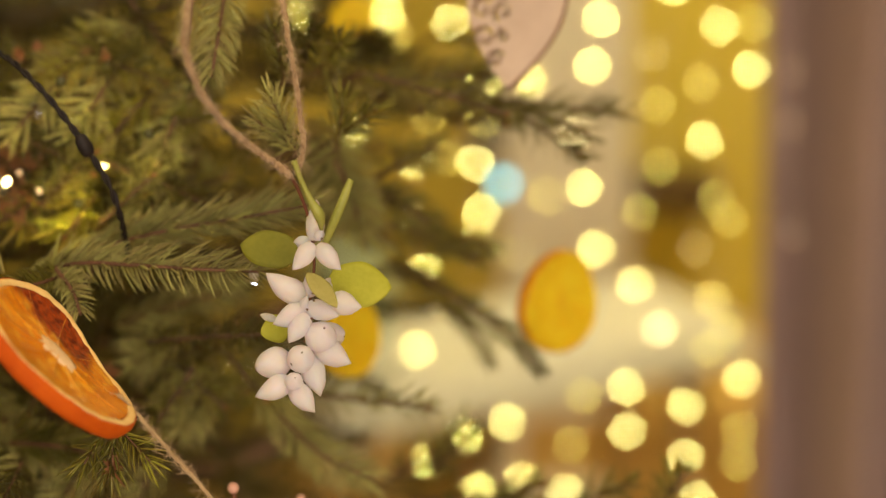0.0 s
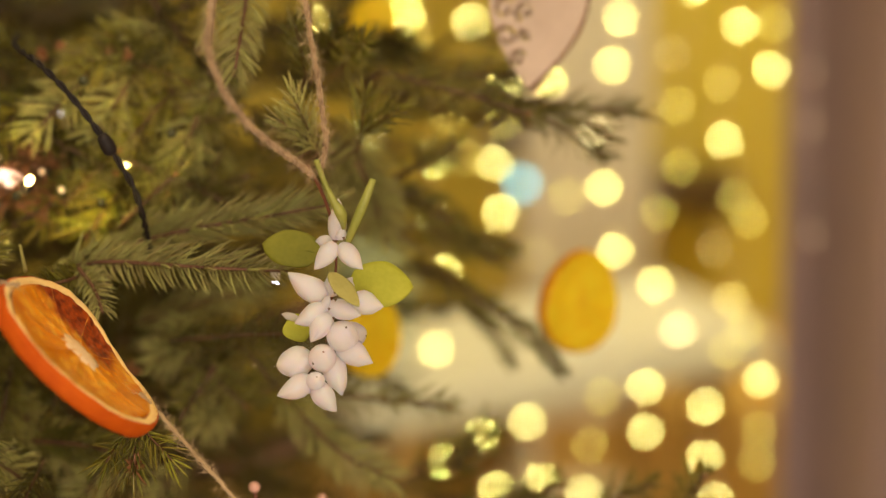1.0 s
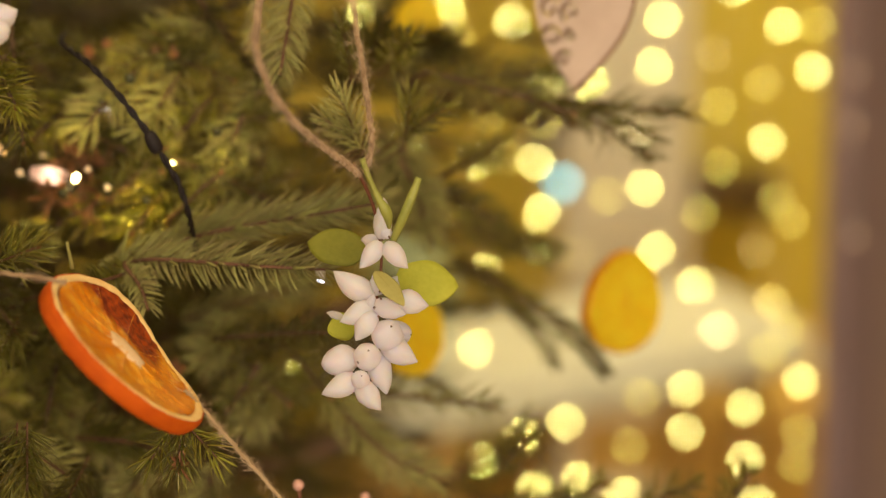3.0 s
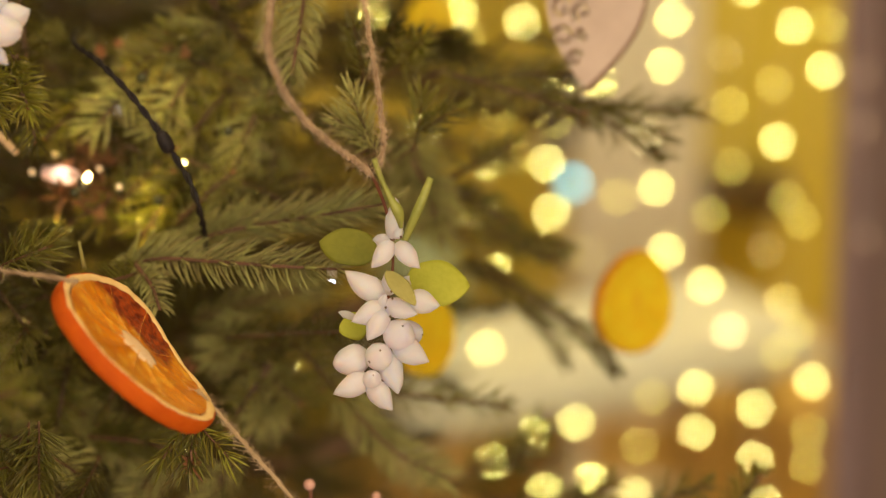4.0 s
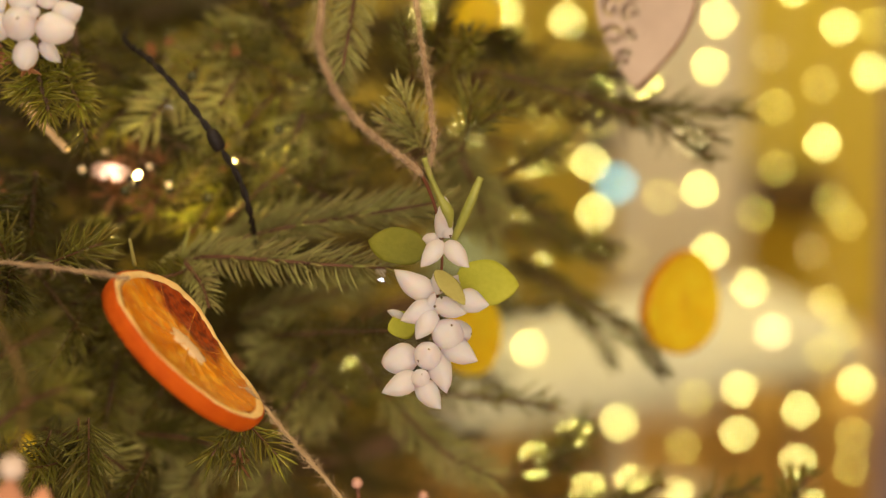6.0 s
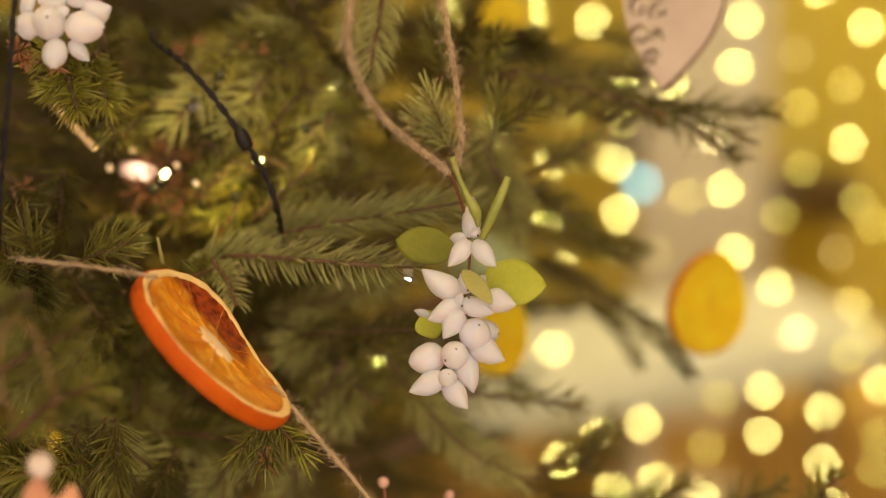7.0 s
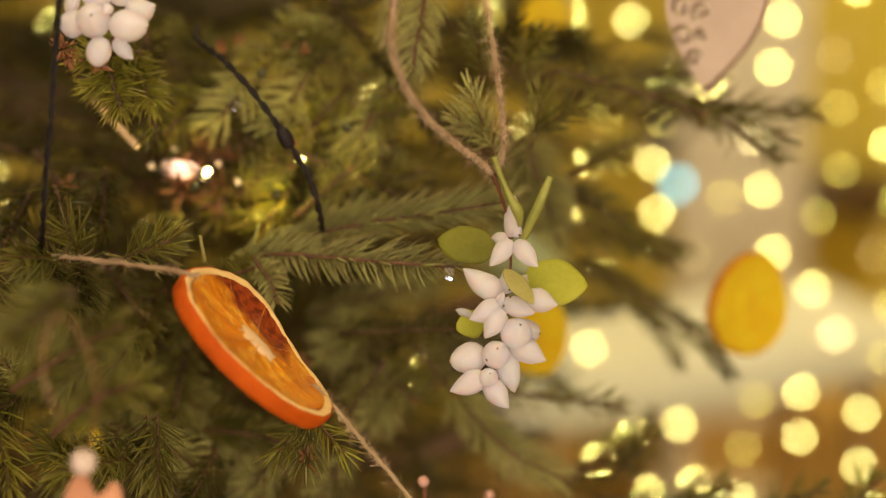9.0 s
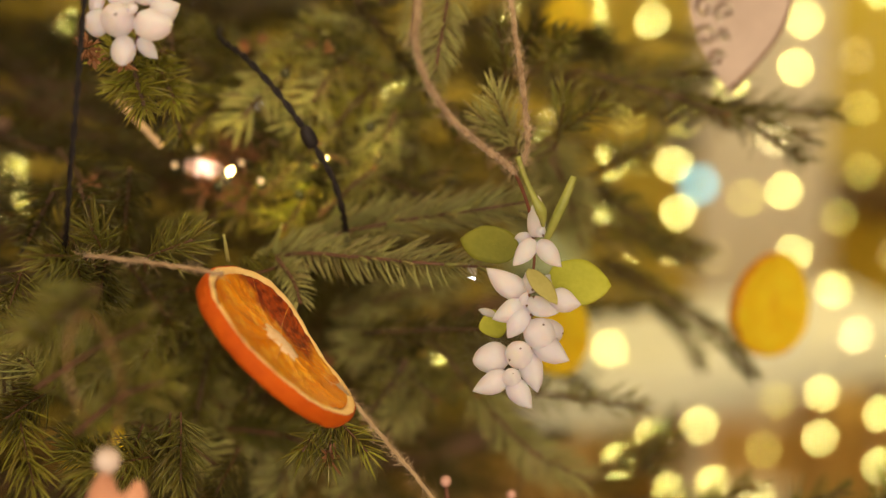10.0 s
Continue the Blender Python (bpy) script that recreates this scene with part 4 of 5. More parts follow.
hero((0.0033, 0.0578, 0.7400), (0.0235, 0.0458, 0.7300), 0, 5)
hero((-0.0355, 0.0111, 0.7800), (0.0186, 0.0035, 0.7800), 10, 5)
hero((-0.0184, 0.0090, 0.7900), (0.0143, -0.0030, 0.7800), 0, 5)
hero((-0.0193, 0.0290, 0.7400), (-0.0028, 0.0382, 0.7200), 0, 5)
hero((-0.0279, 0.0231, 0.7500), (-0.0049, 0.0114, 0.7300), 0, 5)
hero((-0.0968, -0.0398, 0.7200), (-0.0747, -0.0533, 0.7000), 0, 5)
hero((-0.0778, -0.0358, 0.7200), (-0.0611, -0.0513, 0.7000), 20, 5)
hero((-0.0933, -0.0450, 0.7400), (-0.0688, -0.0498, 0.7200), 20, 5)
hero((-0.0502, -0.0532, 0.7400), (-0.0048, -0.0542, 0.7200), 10, 5)
hero((-0.0009, -0.0960, 0.7800), (0.0376, -0.0922, 0.7700), 0, 5)
hero((0.0465, -0.0944, 0.7400), (0.0652, -0.0818, 0.7200), 0, 5)
hero((0.0732, -0.0968, 0.7200), (0.0819, -0.0766, 0.7000), 30, 5)
hero((-0.0052, -0.0865, 0.7800), (0.0076, -0.0695, 0.7600), 0, 5)
hero((0.0160, -0.0969, 0.7600), (0.0362, -0.0841, 0.7400), 0, 5)
hero((-0.0340, 0.0663, 0.8500), (0.0014, 0.0562, 0.8400), 0, 5)
hero((-0.0340, -0.0092, 0.8500), (-0.0009, -0.0138, 0.8400), 0, 5)
hero((-0.1581, 0.0577, 0.6238), (-0.1714, 0.0544, 0.6095), 0, 7)
hero((-0.1656, 0.0553, 0.6181), (-0.1580, 0.0389, 0.6067), 20, 7)
hero((-0.1575, 0.0582, 0.6289), (-0.1685, 0.0461, 0.6128), 20, 7)
hero((-0.1610, 0.0564, 0.6285), (-0.1509, 0.0424, 0.6174), 0, 7)
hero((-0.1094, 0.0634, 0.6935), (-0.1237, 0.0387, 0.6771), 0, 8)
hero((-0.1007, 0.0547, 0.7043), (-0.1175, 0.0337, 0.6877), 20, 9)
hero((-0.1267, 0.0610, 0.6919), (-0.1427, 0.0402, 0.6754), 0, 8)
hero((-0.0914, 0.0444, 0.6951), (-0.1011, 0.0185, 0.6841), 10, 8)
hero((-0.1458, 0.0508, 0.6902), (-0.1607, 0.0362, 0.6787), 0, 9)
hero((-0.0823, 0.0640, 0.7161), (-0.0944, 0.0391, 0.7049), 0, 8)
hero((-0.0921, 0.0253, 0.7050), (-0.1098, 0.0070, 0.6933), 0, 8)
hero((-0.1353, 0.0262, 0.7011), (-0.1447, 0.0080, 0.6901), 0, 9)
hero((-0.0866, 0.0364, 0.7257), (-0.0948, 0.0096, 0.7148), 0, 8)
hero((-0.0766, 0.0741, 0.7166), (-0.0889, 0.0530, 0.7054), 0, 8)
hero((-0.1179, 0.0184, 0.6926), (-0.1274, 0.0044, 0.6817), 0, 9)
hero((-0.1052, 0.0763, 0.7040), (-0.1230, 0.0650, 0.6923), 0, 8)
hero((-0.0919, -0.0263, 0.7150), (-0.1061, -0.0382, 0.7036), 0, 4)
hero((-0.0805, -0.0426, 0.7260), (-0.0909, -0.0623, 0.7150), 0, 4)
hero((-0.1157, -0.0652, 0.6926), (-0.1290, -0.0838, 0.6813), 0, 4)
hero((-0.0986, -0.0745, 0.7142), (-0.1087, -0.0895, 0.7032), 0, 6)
hero((-0.1771, -0.0191, 0.6419), (-0.2037, -0.0408, 0.6244), 20, 1)
hero((-0.1572, -0.0172, 0.6689), (-0.1817, -0.0321, 0.6465), 0, 1)
hero((-0.1561, -0.0268, 0.6740), (-0.1714, -0.0524, 0.6524), 30, 1)
hero((-0.1458, -0.0229, 0.6799), (-0.1629, -0.0417, 0.6633), 0, 0)
hero((-0.1511, -0.0384, 0.6794), (-0.1519, -0.0634, 0.6592), 0, 1)
hero((-0.1404, -0.0133, 0.4897), (-0.1518, -0.0242, 0.4765), 0, 0)
hero((-0.0853, -0.0410, 0.6955), (-0.0990, -0.0610, 0.6841), 0, 5)
hero((-0.1071, -0.0547, 0.7135), (-0.0853, -0.0479, 0.7055), 0, 6)
hero((-0.1830, 0.0149, 0.6264), (-0.1742, 0.0008, 0.6151), 0, 11)
hero((-0.1721, 0.0213, 0.6475), (-0.1705, 0.0029, 0.6356), 0, 11)
hero((-0.1957, 0.0152, 0.6453), (-0.2008, -0.0015, 0.6328), 0, 11)
hero((-0.1634, 0.0072, 0.6684), (-0.1540, -0.0002, 0.6612), 0, 1)
hero((-0.1115, 0.0711, 0.6933), (-0.1342, 0.0597, 0.6792), 0, 0)
hero((-0.1191, 0.0651, 0.6926), (-0.0923, 0.0570, 0.6830), 0, 0)
hero((-0.1440, 0.0644, 0.7104), (-0.1646, 0.0701, 0.6925), 0, 0)
hero((-0.0230, -0.0916, 0.8004), (-0.0001, -0.0736, 0.7920), 0, 10)
hero((-0.0065, -0.0847, 0.8016), (0.0107, -0.0646, 0.7927), 20, 10)
count = hero_count[0]
for k in range(110):
    u, v, d = rng.uniform(-0.25, -0.085), rng.uniform(-0.10, 0.10), rng.uniform(0.66, 0.86)
    a = tree_inv @ spot((u, v, d))
    way = Vector((rng.uniform(-0.2, 0.8) if u > -0.14 else rng.uniform(0.0, 1.0), rng.uniform(-0.9, 0.1), rng.uniform(-0.6, 0.25))).normalized()
    near_sprigs.append((a, way, rng.uniform(-50, 50), rng.uniform(0.7, 1.0)))
for k in range(80):
    d = rng.uniform(0.84, 1.08)
    a = tree_inv @ spot((rng.uniform(-0.27, -0.105) * d, rng.uniform(-0.13, 0.0) * d, d))
    way = Vector((rng.uniform(-0.7, 0.2), rng.uniform(-0.8, 0.1), rng.uniform(-0.6, 0.25))).normalized()
    near_sprigs.append((a, way, rng.uniform(-50, 50), rng.uniform(0.8, 1.1)))
# gaps in the crown through which single far bulbs glint
GAPS = [(tree_inv @ spot(p), r) for p, r in (
    ((-0.2163, -0.1387, 2.2000), 0.009), ((-0.2683, -0.1571, 2.2000), 0.009), ((-0.6776, 0.0683, 2.1478), 0.008), ((-0.6766, 0.0286, 2.1478), 0.008),
    ((-0.4084, 0.1560, 2.1727), 0.009), ((-0.2634, 0.1524, 2.1859), 0.009), ((-0.5816, -0.1126, 2.1562), 0.007), ((-0.3659, -0.2140, 2.1756), 0.007),
    ((-0.6271, 0.2347, 2.1529), 0.006), ((-0.2064, -0.0798, 0.7400), 0.011), ((-0.0436, 0.0944, 0.8000), 0.010))]
GAP_FROM = tree_inv @ spot((0, 0, 0))


def in_gap(q, way):
    for k in range(7):
        p = q + way * 0.015 * k
        for g, reach in GAPS:
            line = (g - GAP_FROM).normalized()
            off = p - GAP_FROM
            if (off - line * off.dot(line)).length < reach:
                return True
    return False


near_sprigs = [r for r in near_sprigs if not in_gap(r[0], r[1]) and r[1].dot((GAP_FROM - r[0]).normalized()) < 0.8]
far_sprigs = [r for r in far_sprigs if r[0].y + TRUNK[1] > 1.9 or not in_gap(r[0], r[1])]
near_sprigs.sort(key=lambda r: (r[0] + TREE_AT).y + 0.4 * abs(r[0].z - 1.22) - 0.2 * r[0].x)
for q, way, roll, size in near_sprigs[:300 - count]:
    # Deeper sprigs take the darker colour that stands in for shade
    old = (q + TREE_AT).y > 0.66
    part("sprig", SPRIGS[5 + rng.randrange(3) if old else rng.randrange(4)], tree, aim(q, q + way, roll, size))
mid_sprigs = near_sprigs[300 - count:]

# the rest of the crown, joined, in the shade-darkened needle colour
def joined(name, lot, seed, length, count, needle, thick):
    plain = [sprig_arrays(seed + i, length, count, needle)[:6] for i in range(4)]
    rows = [[] for _ in range(6)]
    for q, way, roll, size in lot:
        m = np.array(aim(q, q + way, roll, size))
        base, w, lean, n, width, curl = plain[rng.randrange(4)]
        for row, value in zip(rows, (base @ m[:3, :3].T + m[:3, 3], w @ m[:3, :3].T, lean @ m[:3, :3].T / size, n * size, width * thick, curl)):
            row.append(value)
    b, w, lean, n, width, curl = [np.concatenate(r) for r in rows]
    tagged(part(name, needles(name, b, w, lean, n, width, NEEDLE_SHADED, curl), tree), kind="stuff")


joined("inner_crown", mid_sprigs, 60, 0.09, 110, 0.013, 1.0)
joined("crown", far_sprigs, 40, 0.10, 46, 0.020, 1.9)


# dry bud clusters and a cut twig end
def bud_cluster(place, seed, size):
    r = np.random.default_rng(seed)
    n = 34
    way = r.normal(0, 1, (n, 3))
    me = needles("dry_bud", way * 0.0006 * size, way, r.normal(0, 0.5, (n, 3)), 0.0042 * size * r.uniform(0.5, 1.1, n), 0.0011 * r.uniform(0.7, 1.2, n), BUD, r.uniform(0.1, 0.5, n))
    part("dry_bud", me, tree, Matrix.Translation(tree_inv @ spot(place)), "dry orange-brown buds")


# The four largest stand in for reddish twigs glowing beside the lit bulb
for i, (place, size) in enumerate((
    ((-0.1691, 0.0542, 0.5811), 1.0), ((-0.1676, 0.0517, 0.5832), 0.8), ((-0.1581, 0.0498, 0.5819), 0.7), ((-0.1837, 0.0150, 0.6431), 1.0), ((-0.1421, 0.0651, 0.6815), 0.5), ((-0.1138, 0.0650, 0.6837), 0.5), ((-0.1196, 0.0667, 0.6832), 0.4), ((-0.1359, 0.0679, 0.6820), 0.4), ((-0.1139, -0.0434, 0.6935), 1.0), ((-0.1556, 0.0165, 0.6892), 2.4), ((-0.1430, 0.0168, 0.6903), 2.2), ((-0.1511, 0.0295, 0.6946), 2.4), ((-0.1412, 0.0260, 0.7006), 2.0),
)):
    bud_cluster(place, 70 + i, size)
part("twig_end", mesh_of("twig_end", *tube(smooth_path([tree_inv @ spot(p) for p in ((-0.1867, 0.0464, 0.6880), (-0.1750, 0.0389, 0.6639), (-0.1674, 0.0332, 0.6544), (-0.1627, 0.0294, 0.6498))], 4), 0.0013, 8), CORE), tree, label="pale cut twig end")
bud_cluster((-0.0960, -0.0642, 0.5920), 91, 0.9)


def shoot(name, pts, r, mat, label):
    part(name, mesh_of(name, *tube(smooth_path([to_tree(p) for p in pts], 4), lambda q: r * (1 - 0.4 * q), 6), mat), tree, label=label)


shoot("shoot", [(-0.1266, -0.0068, 0.5850), (-0.1265, -0.0032, 0.5810), (-0.1267, 0.0007, 0.5780)], 0.0007, NEEDLE_PALE, "single pale green shoot")
shoot("dry_twig", [(-0.1693, -0.0080, 0.5850), (-0.1749, -0.0169, 0.5830), (-0.1804, -0.0249, 0.5860)], 0.0007, BARK, "thin dry brown twig")


# ---- ornaments ----
def berry_mesh(seed, length, width, blunt=0.0):
    """A pale drop-shaped fruit along z, drawn out to a short point."""
    prof = [(0.10, 0.0), (0.50, 0.04), (0.82, 0.15), (0.98, 0.30), (1.0, 0.42), (0.92, 0.56), (0.74, 0.70), (0.48, 0.82), (0.25, 0.91), (0.10, 0.97), (0.02, 1.0)]
    me = revolved("berry", [((r * (1 - blunt) + blunt * 2 * math.sqrt(max(t * (1 - t), 0.0002))) * width / 2, t * length) for r, t in prof], BERRY, 18)
    for v in me.vertices:
        n = noise.noise(Vector(v.co) * 210 + Vector((seed, 0, 0))) + 0.5 * noise.noise(Vector(v.co) * 620 + Vector((seed, 3, 0)))
        v.co *= 1 + 0.075 * n
    return me


BERRY_MESHES = [berry_mesh(i, a, b, c) for i, (a, b, c) in enumerate(((0.0118, 0.0073, 0.0), (0.0110, 0.0080, 0.1), (0.0100, 0.0088, 0.7)))]
CALYX_MESH = revolved("calyx", [(0.0001, -0.0005), (0.0003, -0.0001), (0.00042, 0.0001), (0.0002, 0.0003)], CALYX, 8)


def put_berry(ob, a, b, width, kind):
    """A berry from its stalk end a to its tip b, width across."""
    inv = ob.matrix_world.inverted()
    a, b = inv @ spot(a), inv @ spot(b)
    length, across = ((0.0118, 0.0073), (0.0110, 0.0080), (0.0100, 0.0088))[kind]
    fat = width / across
    m = Matrix.Translation(a) @ (b - a).to_track_quat("Z", "Y").to_matrix().to_4x4() @ Matrix.Diagonal((fat, fat, (b - a).length / length, 1))
    fruit = part("berry", BERRY_MESHES[kind], ob, m)
    if kind == 2:
        part("calyx", CALYX_MESH, fruit, pose(0, 0, length) @ Matrix.Scale(0.75, 4))


def leaf_mesh(name, length, width, mat, fold=0.02, curl=0.08, seed=0):
    """A leaf along x with a midrib, its edge a little wavy."""
    rows, cols, verts, faces = 14, 9, [], []
    for i in range(rows + 1):
        s = i / rows
        half = width / 2 * math.sin(math.pi * min(s, 1) ** 0.85) ** 0.6 if 0 < s < 1 else 0.0002
        for j in range(cols):
            c = 2 * j / (cols - 1) - 1
            y = c * half * (1 + 0.05 * math.sin(9 * s + seed))
            zed = abs(c) * half * fold - curl * length * (s - 0.4) ** 2 + 0.02 * width * math.sin(7 * s + 3 * c + seed) * abs(c) - (0.00002 if j == cols // 2 else 0)
            verts.append((s * length, y, zed))
    for i in range(rows):
        for j in range(cols - 1):
            a = i * cols + j
            faces.append((a, a + cols, a + cols + 1, a + 1))
    bm = bmesh.new()
    me = mesh_of(name, verts, faces, mat)
    bm.from_mesh(me)
    bpy.data.meshes.remove(me)
    bmesh.ops.solidify(bm, geom=bm.faces[:], thickness=0.0003)
    return bm_mesh(name, bm, mat)


def put_leaf(ob, a, b, facing, width, mat, seed=0):
    """A leaf from a to b whose upper side looks towards facing (u, v, d)."""
    inv = ob.matrix_world.inverted()
    a, b = inv @ spot(a), inv @ spot(b)
    x = (b - a).normalized()
    n = inv.to_3x3() @ heading(facing)
    n = (n - x * n.dot(x)).normalized()
    m = Matrix.Translation(a) @ Matrix((x, n.cross(x), n)).transposed().to_4x4()
    leaf = part("leaf", leaf_mesh("leaf", (b - a).length, width, mat, seed=seed), ob, m)
    vein = [Vector((t * (b - a).length, 0, -0.10 * (b - a).length * (t - 0.4) ** 2 + 0.0001)) for t in np.linspace(0, 0.95, 8)]
    part("midrib", mesh_of("midrib", *tube(vein, lambda q: 0.00005 - 0.00003 * q, 5), mat), leaf)


def stick(ob, name, pts, r, mat, sides=7, label=""):
    path = local_path(pts, ob, 6)
    return part(name, mesh_of(name, *tube(path, r, sides), mat), ob, label=label)


# white snowberry sprig on its jute loop
snow = thing("snowberry_sprig", spot((-0.0437, 0.0213, 0.5850)), "sprig of white snowberries with green leaves on jute", "ornament")
stick(snow, "stem", [(-0.0451, 0.0236, 0.5820), (-0.0423, 0.0181, 0.5880), (-0.0398, 0.0109, 0.5940), (-0.0389, 0.0051, 0.5980), (-0.0381, -0.0048, 0.6020), (-0.0395, -0.0166, 0.6020), (-0.0388, -0.0266, 0.6020), (-0.0425, -0.0349, 0.6020)], lambda q: 0.0006 - 0.0003 * q, TWIG_BROWN, label="thin red-brown stem")
stick(snow, "bract", [(-0.0425, 0.0251, 0.5800), (-0.0407, 0.0199, 0.5820), (-0.0380, 0.0140, 0.5840), (-0.0356, 0.0096, 0.5860), (-0.0352, 0.0058, 0.5900)], lambda q: 0.0009 + 0.0011 * math.exp(-((q - 0.72) / 0.2) ** 2) - 0.0004 * q, STALK, label="green sheath round the stem")
stick(snow, "stalk", [(-0.0342, 0.0021, 0.5940), (-0.0318, 0.0074, 0.5900), (-0.0291, 0.0136, 0.5880), (-0.0266, 0.0201, 0.5880)], lambda q: 0.0010 + 0.0005 * math.sin(math.pi * q), STALK, label="cut green stalk")
put_berry(snow, (-0.0377, 0.0022, 0.5960), (-0.0371, 0.0144, 0.5945), 0.0056, 0)
put_berry(snow, (-0.0377, 0.0015, 0.5940), (-0.0436, -0.0061, 0.5910), 0.0057, 0)
put_berry(snow, (-0.0367, 0.0012, 0.5940), (-0.0297, -0.0060, 0.5910), 0.0059, 0)
put_berry(snow, (-0.0387, 0.0018, 0.5960), (-0.0438, 0.0021, 0.5960), 0.0041, 1)
put_berry(snow, (-0.0370, 0.0028, 0.5950), (-0.0351, 0.0058, 0.5930), 0.0034, 1)
put_berry(snow, (-0.0400, -0.0154, 0.5960), (-0.0515, -0.0072, 0.5930), 0.0076, 0)
put_berry(snow, (-0.0398, -0.0172, 0.5930), (-0.0492, -0.0218, 0.5900), 0.0067, 0)
put_berry(snow, (-0.0397, -0.0186, 0.5920), (-0.0445, -0.0271, 0.5890), 0.0067, 0)
put_berry(snow, (-0.0399, -0.0166, 0.5920), (-0.0302, -0.0194, 0.5900), 0.0060, 0)
put_berry(snow, (-0.0332, -0.0150, 0.5960), (-0.0238, -0.0170, 0.5940), 0.0073, 0)
put_berry(snow, (-0.0383, -0.0141, 0.5960), (-0.0400, -0.0078, 0.5945), 0.0046, 1)
put_berry(snow, (-0.0361, -0.0138, 0.6000), (-0.0332, -0.0084, 0.5990), 0.0044, 1)
put_berry(snow, (-0.0367, -0.0280, 0.5960), (-0.0343, -0.0229, 0.5880), 0.0098, 2)
put_berry(snow, (-0.0359, -0.0251, 0.5990), (-0.0289, -0.0256, 0.5960), 0.0078, 2)
put_berry(snow, (-0.0373, -0.0280, 0.5950), (-0.0268, -0.0332, 0.5910), 0.0078, 0)
put_berry(snow, (-0.0419, -0.0337, 0.5960), (-0.0407, -0.0299, 0.5865), 0.0084, 2)
put_berry(snow, (-0.0447, -0.0315, 0.5970), (-0.0546, -0.0354, 0.5940), 0.0093, 2)
put_berry(snow, (-0.0440, -0.0382, 0.5930), (-0.0543, -0.0429, 0.5900), 0.0071, 0)
put_berry(snow, (-0.0439, -0.0394, 0.5920), (-0.0371, -0.0472, 0.5890), 0.0067, 0)
put_berry(snow, (-0.0437, -0.0398, 0.5930), (-0.0426, -0.0371, 0.5860), 0.0057, 2)
put_berry(snow, (-0.0396, -0.0306, 0.5950), (-0.0356, -0.0428, 0.5920), 0.0074, 1)
put_berry(snow, (-0.0419, -0.0203, 0.5930), (-0.0393, -0.0136, 0.5900), 0.0037, 1)
put_berry(snow, (-0.0495, -0.0212, 0.6060), (-0.0546, -0.0196, 0.6060), 0.0027, 1)
put_berry(snow, (-0.0346, -0.0290, 0.5970), (-0.0303, -0.0279, 0.5950), 0.0068, 2)
for place in ((-0.0372, 0.0021, 0.5885), (-0.0351, 0.0030, 0.5885), (-0.0377, -0.0128, 0.5885), (-0.0374, -0.0149, 0.5885), (-0.0393, -0.0175, 0.5885), (-0.0380, -0.0201, 0.5885), (-0.0402, -0.0267, 0.5885), (-0.0438, -0.0333, 0.5885)):
    part("calyx", CALYX_MESH, snow, Matrix.Translation(snow.matrix_world.inverted() @ spot(place)) @ Matrix.Scale(1.0, 4), "dry brown speck where berries join")
put_leaf(snow, (-0.0431, -0.0015, 0.6060), (-0.0610, 0.0015, 0.6100), (0.1, 0.3, -1), 0.0120, LEAF_DARK, 1)
put_leaf(snow, (-0.0343, -0.0098, 0.6000), (-0.0151, -0.0112, 0.6020), (-0.1, 0.35, -1), 0.0142, LEAF, 2)
put_leaf(snow, (-0.0392, -0.0067, 0.5900), (-0.0304, -0.0163, 0.5820), (0.5, 0.5, -1), 0.0062, LEAF_PALE, 3)
put_leaf(snow, (-0.0458, -0.0226, 0.6060), (-0.0540, -0.0250, 0.6040), (0.2, 0.3, -1), 0.0085, LEAF, 4)
loop = thing("jute_loop", spot((-0.0576, 0.0793, 0.5700)), "loop of fuzzy brown jute twine over a branch", "twine")
twine(loop, [(-0.0603, 0.0828, 0.5950), (-0.0671, 0.0726, 0.5550), (-0.0682, 0.0618, 0.5420), (-0.0684, 0.0527, 0.5410), (-0.0659, 0.0441, 0.5450), (-0.0606, 0.0353, 0.5560), (-0.0540, 0.0291, 0.5660), (-0.0470, 0.0238, 0.5750), (-0.0433, 0.0205, 0.5820)], 0.00090, 620, 3)
twine(loop, [(-0.0607, 0.0835, 0.6000), (-0.0494, 0.0782, 0.5850), (-0.0461, 0.0713, 0.5820), (-0.0438, 0.0582, 0.5800), (-0.0419, 0.0469, 0.5800), (-0.0404, 0.0356, 0.5800), (-0.0398, 0.0288, 0.5800), (-0.0414, 0.0228, 0.5820)], 0.00076, 620, 4)

# second snowberry bunch, higher up
bunch = thing("snowberry_bunch", spot((-0.1504, 0.0627, 0.5592)), "tight bunch of white snowberries on a fir twig", "ornament")
stick(bunch, "stem", [(-0.1522, 0.0719, 0.5691), (-0.1524, 0.0638, 0.5691), (-0.1511, 0.0574, 0.5692), (-0.1525, 0.0525, 0.5690)], 0.0006, TWIG_BROWN)
put_berry(bunch, (-0.1578, 0.0594, 0.5620), (-0.1644, 0.0593, 0.5590), 0.0080, 2)
put_berry(bunch, (-0.1564, 0.0598, 0.5680), (-0.1536, 0.0610, 0.5530), 0.0100, 2)
put_berry(bunch, (-0.1504, 0.0595, 0.5620), (-0.1389, 0.0583, 0.5580), 0.0091, 2)
put_berry(bunch, (-0.1532, 0.0557, 0.5620), (-0.1528, 0.0472, 0.5580), 0.0073, 2)
put_berry(bunch, (-0.1495, 0.0552, 0.5630), (-0.1433, 0.0497, 0.5610), 0.0046, 0)
put_berry(bunch, (-0.1467, 0.0626, 0.5660), (-0.1381, 0.0653, 0.5640), 0.0080, 0)
put_berry(bunch, (-0.1601, 0.0647, 0.5640), (-0.1636, 0.0660, 0.5620), 0.0070, 2)
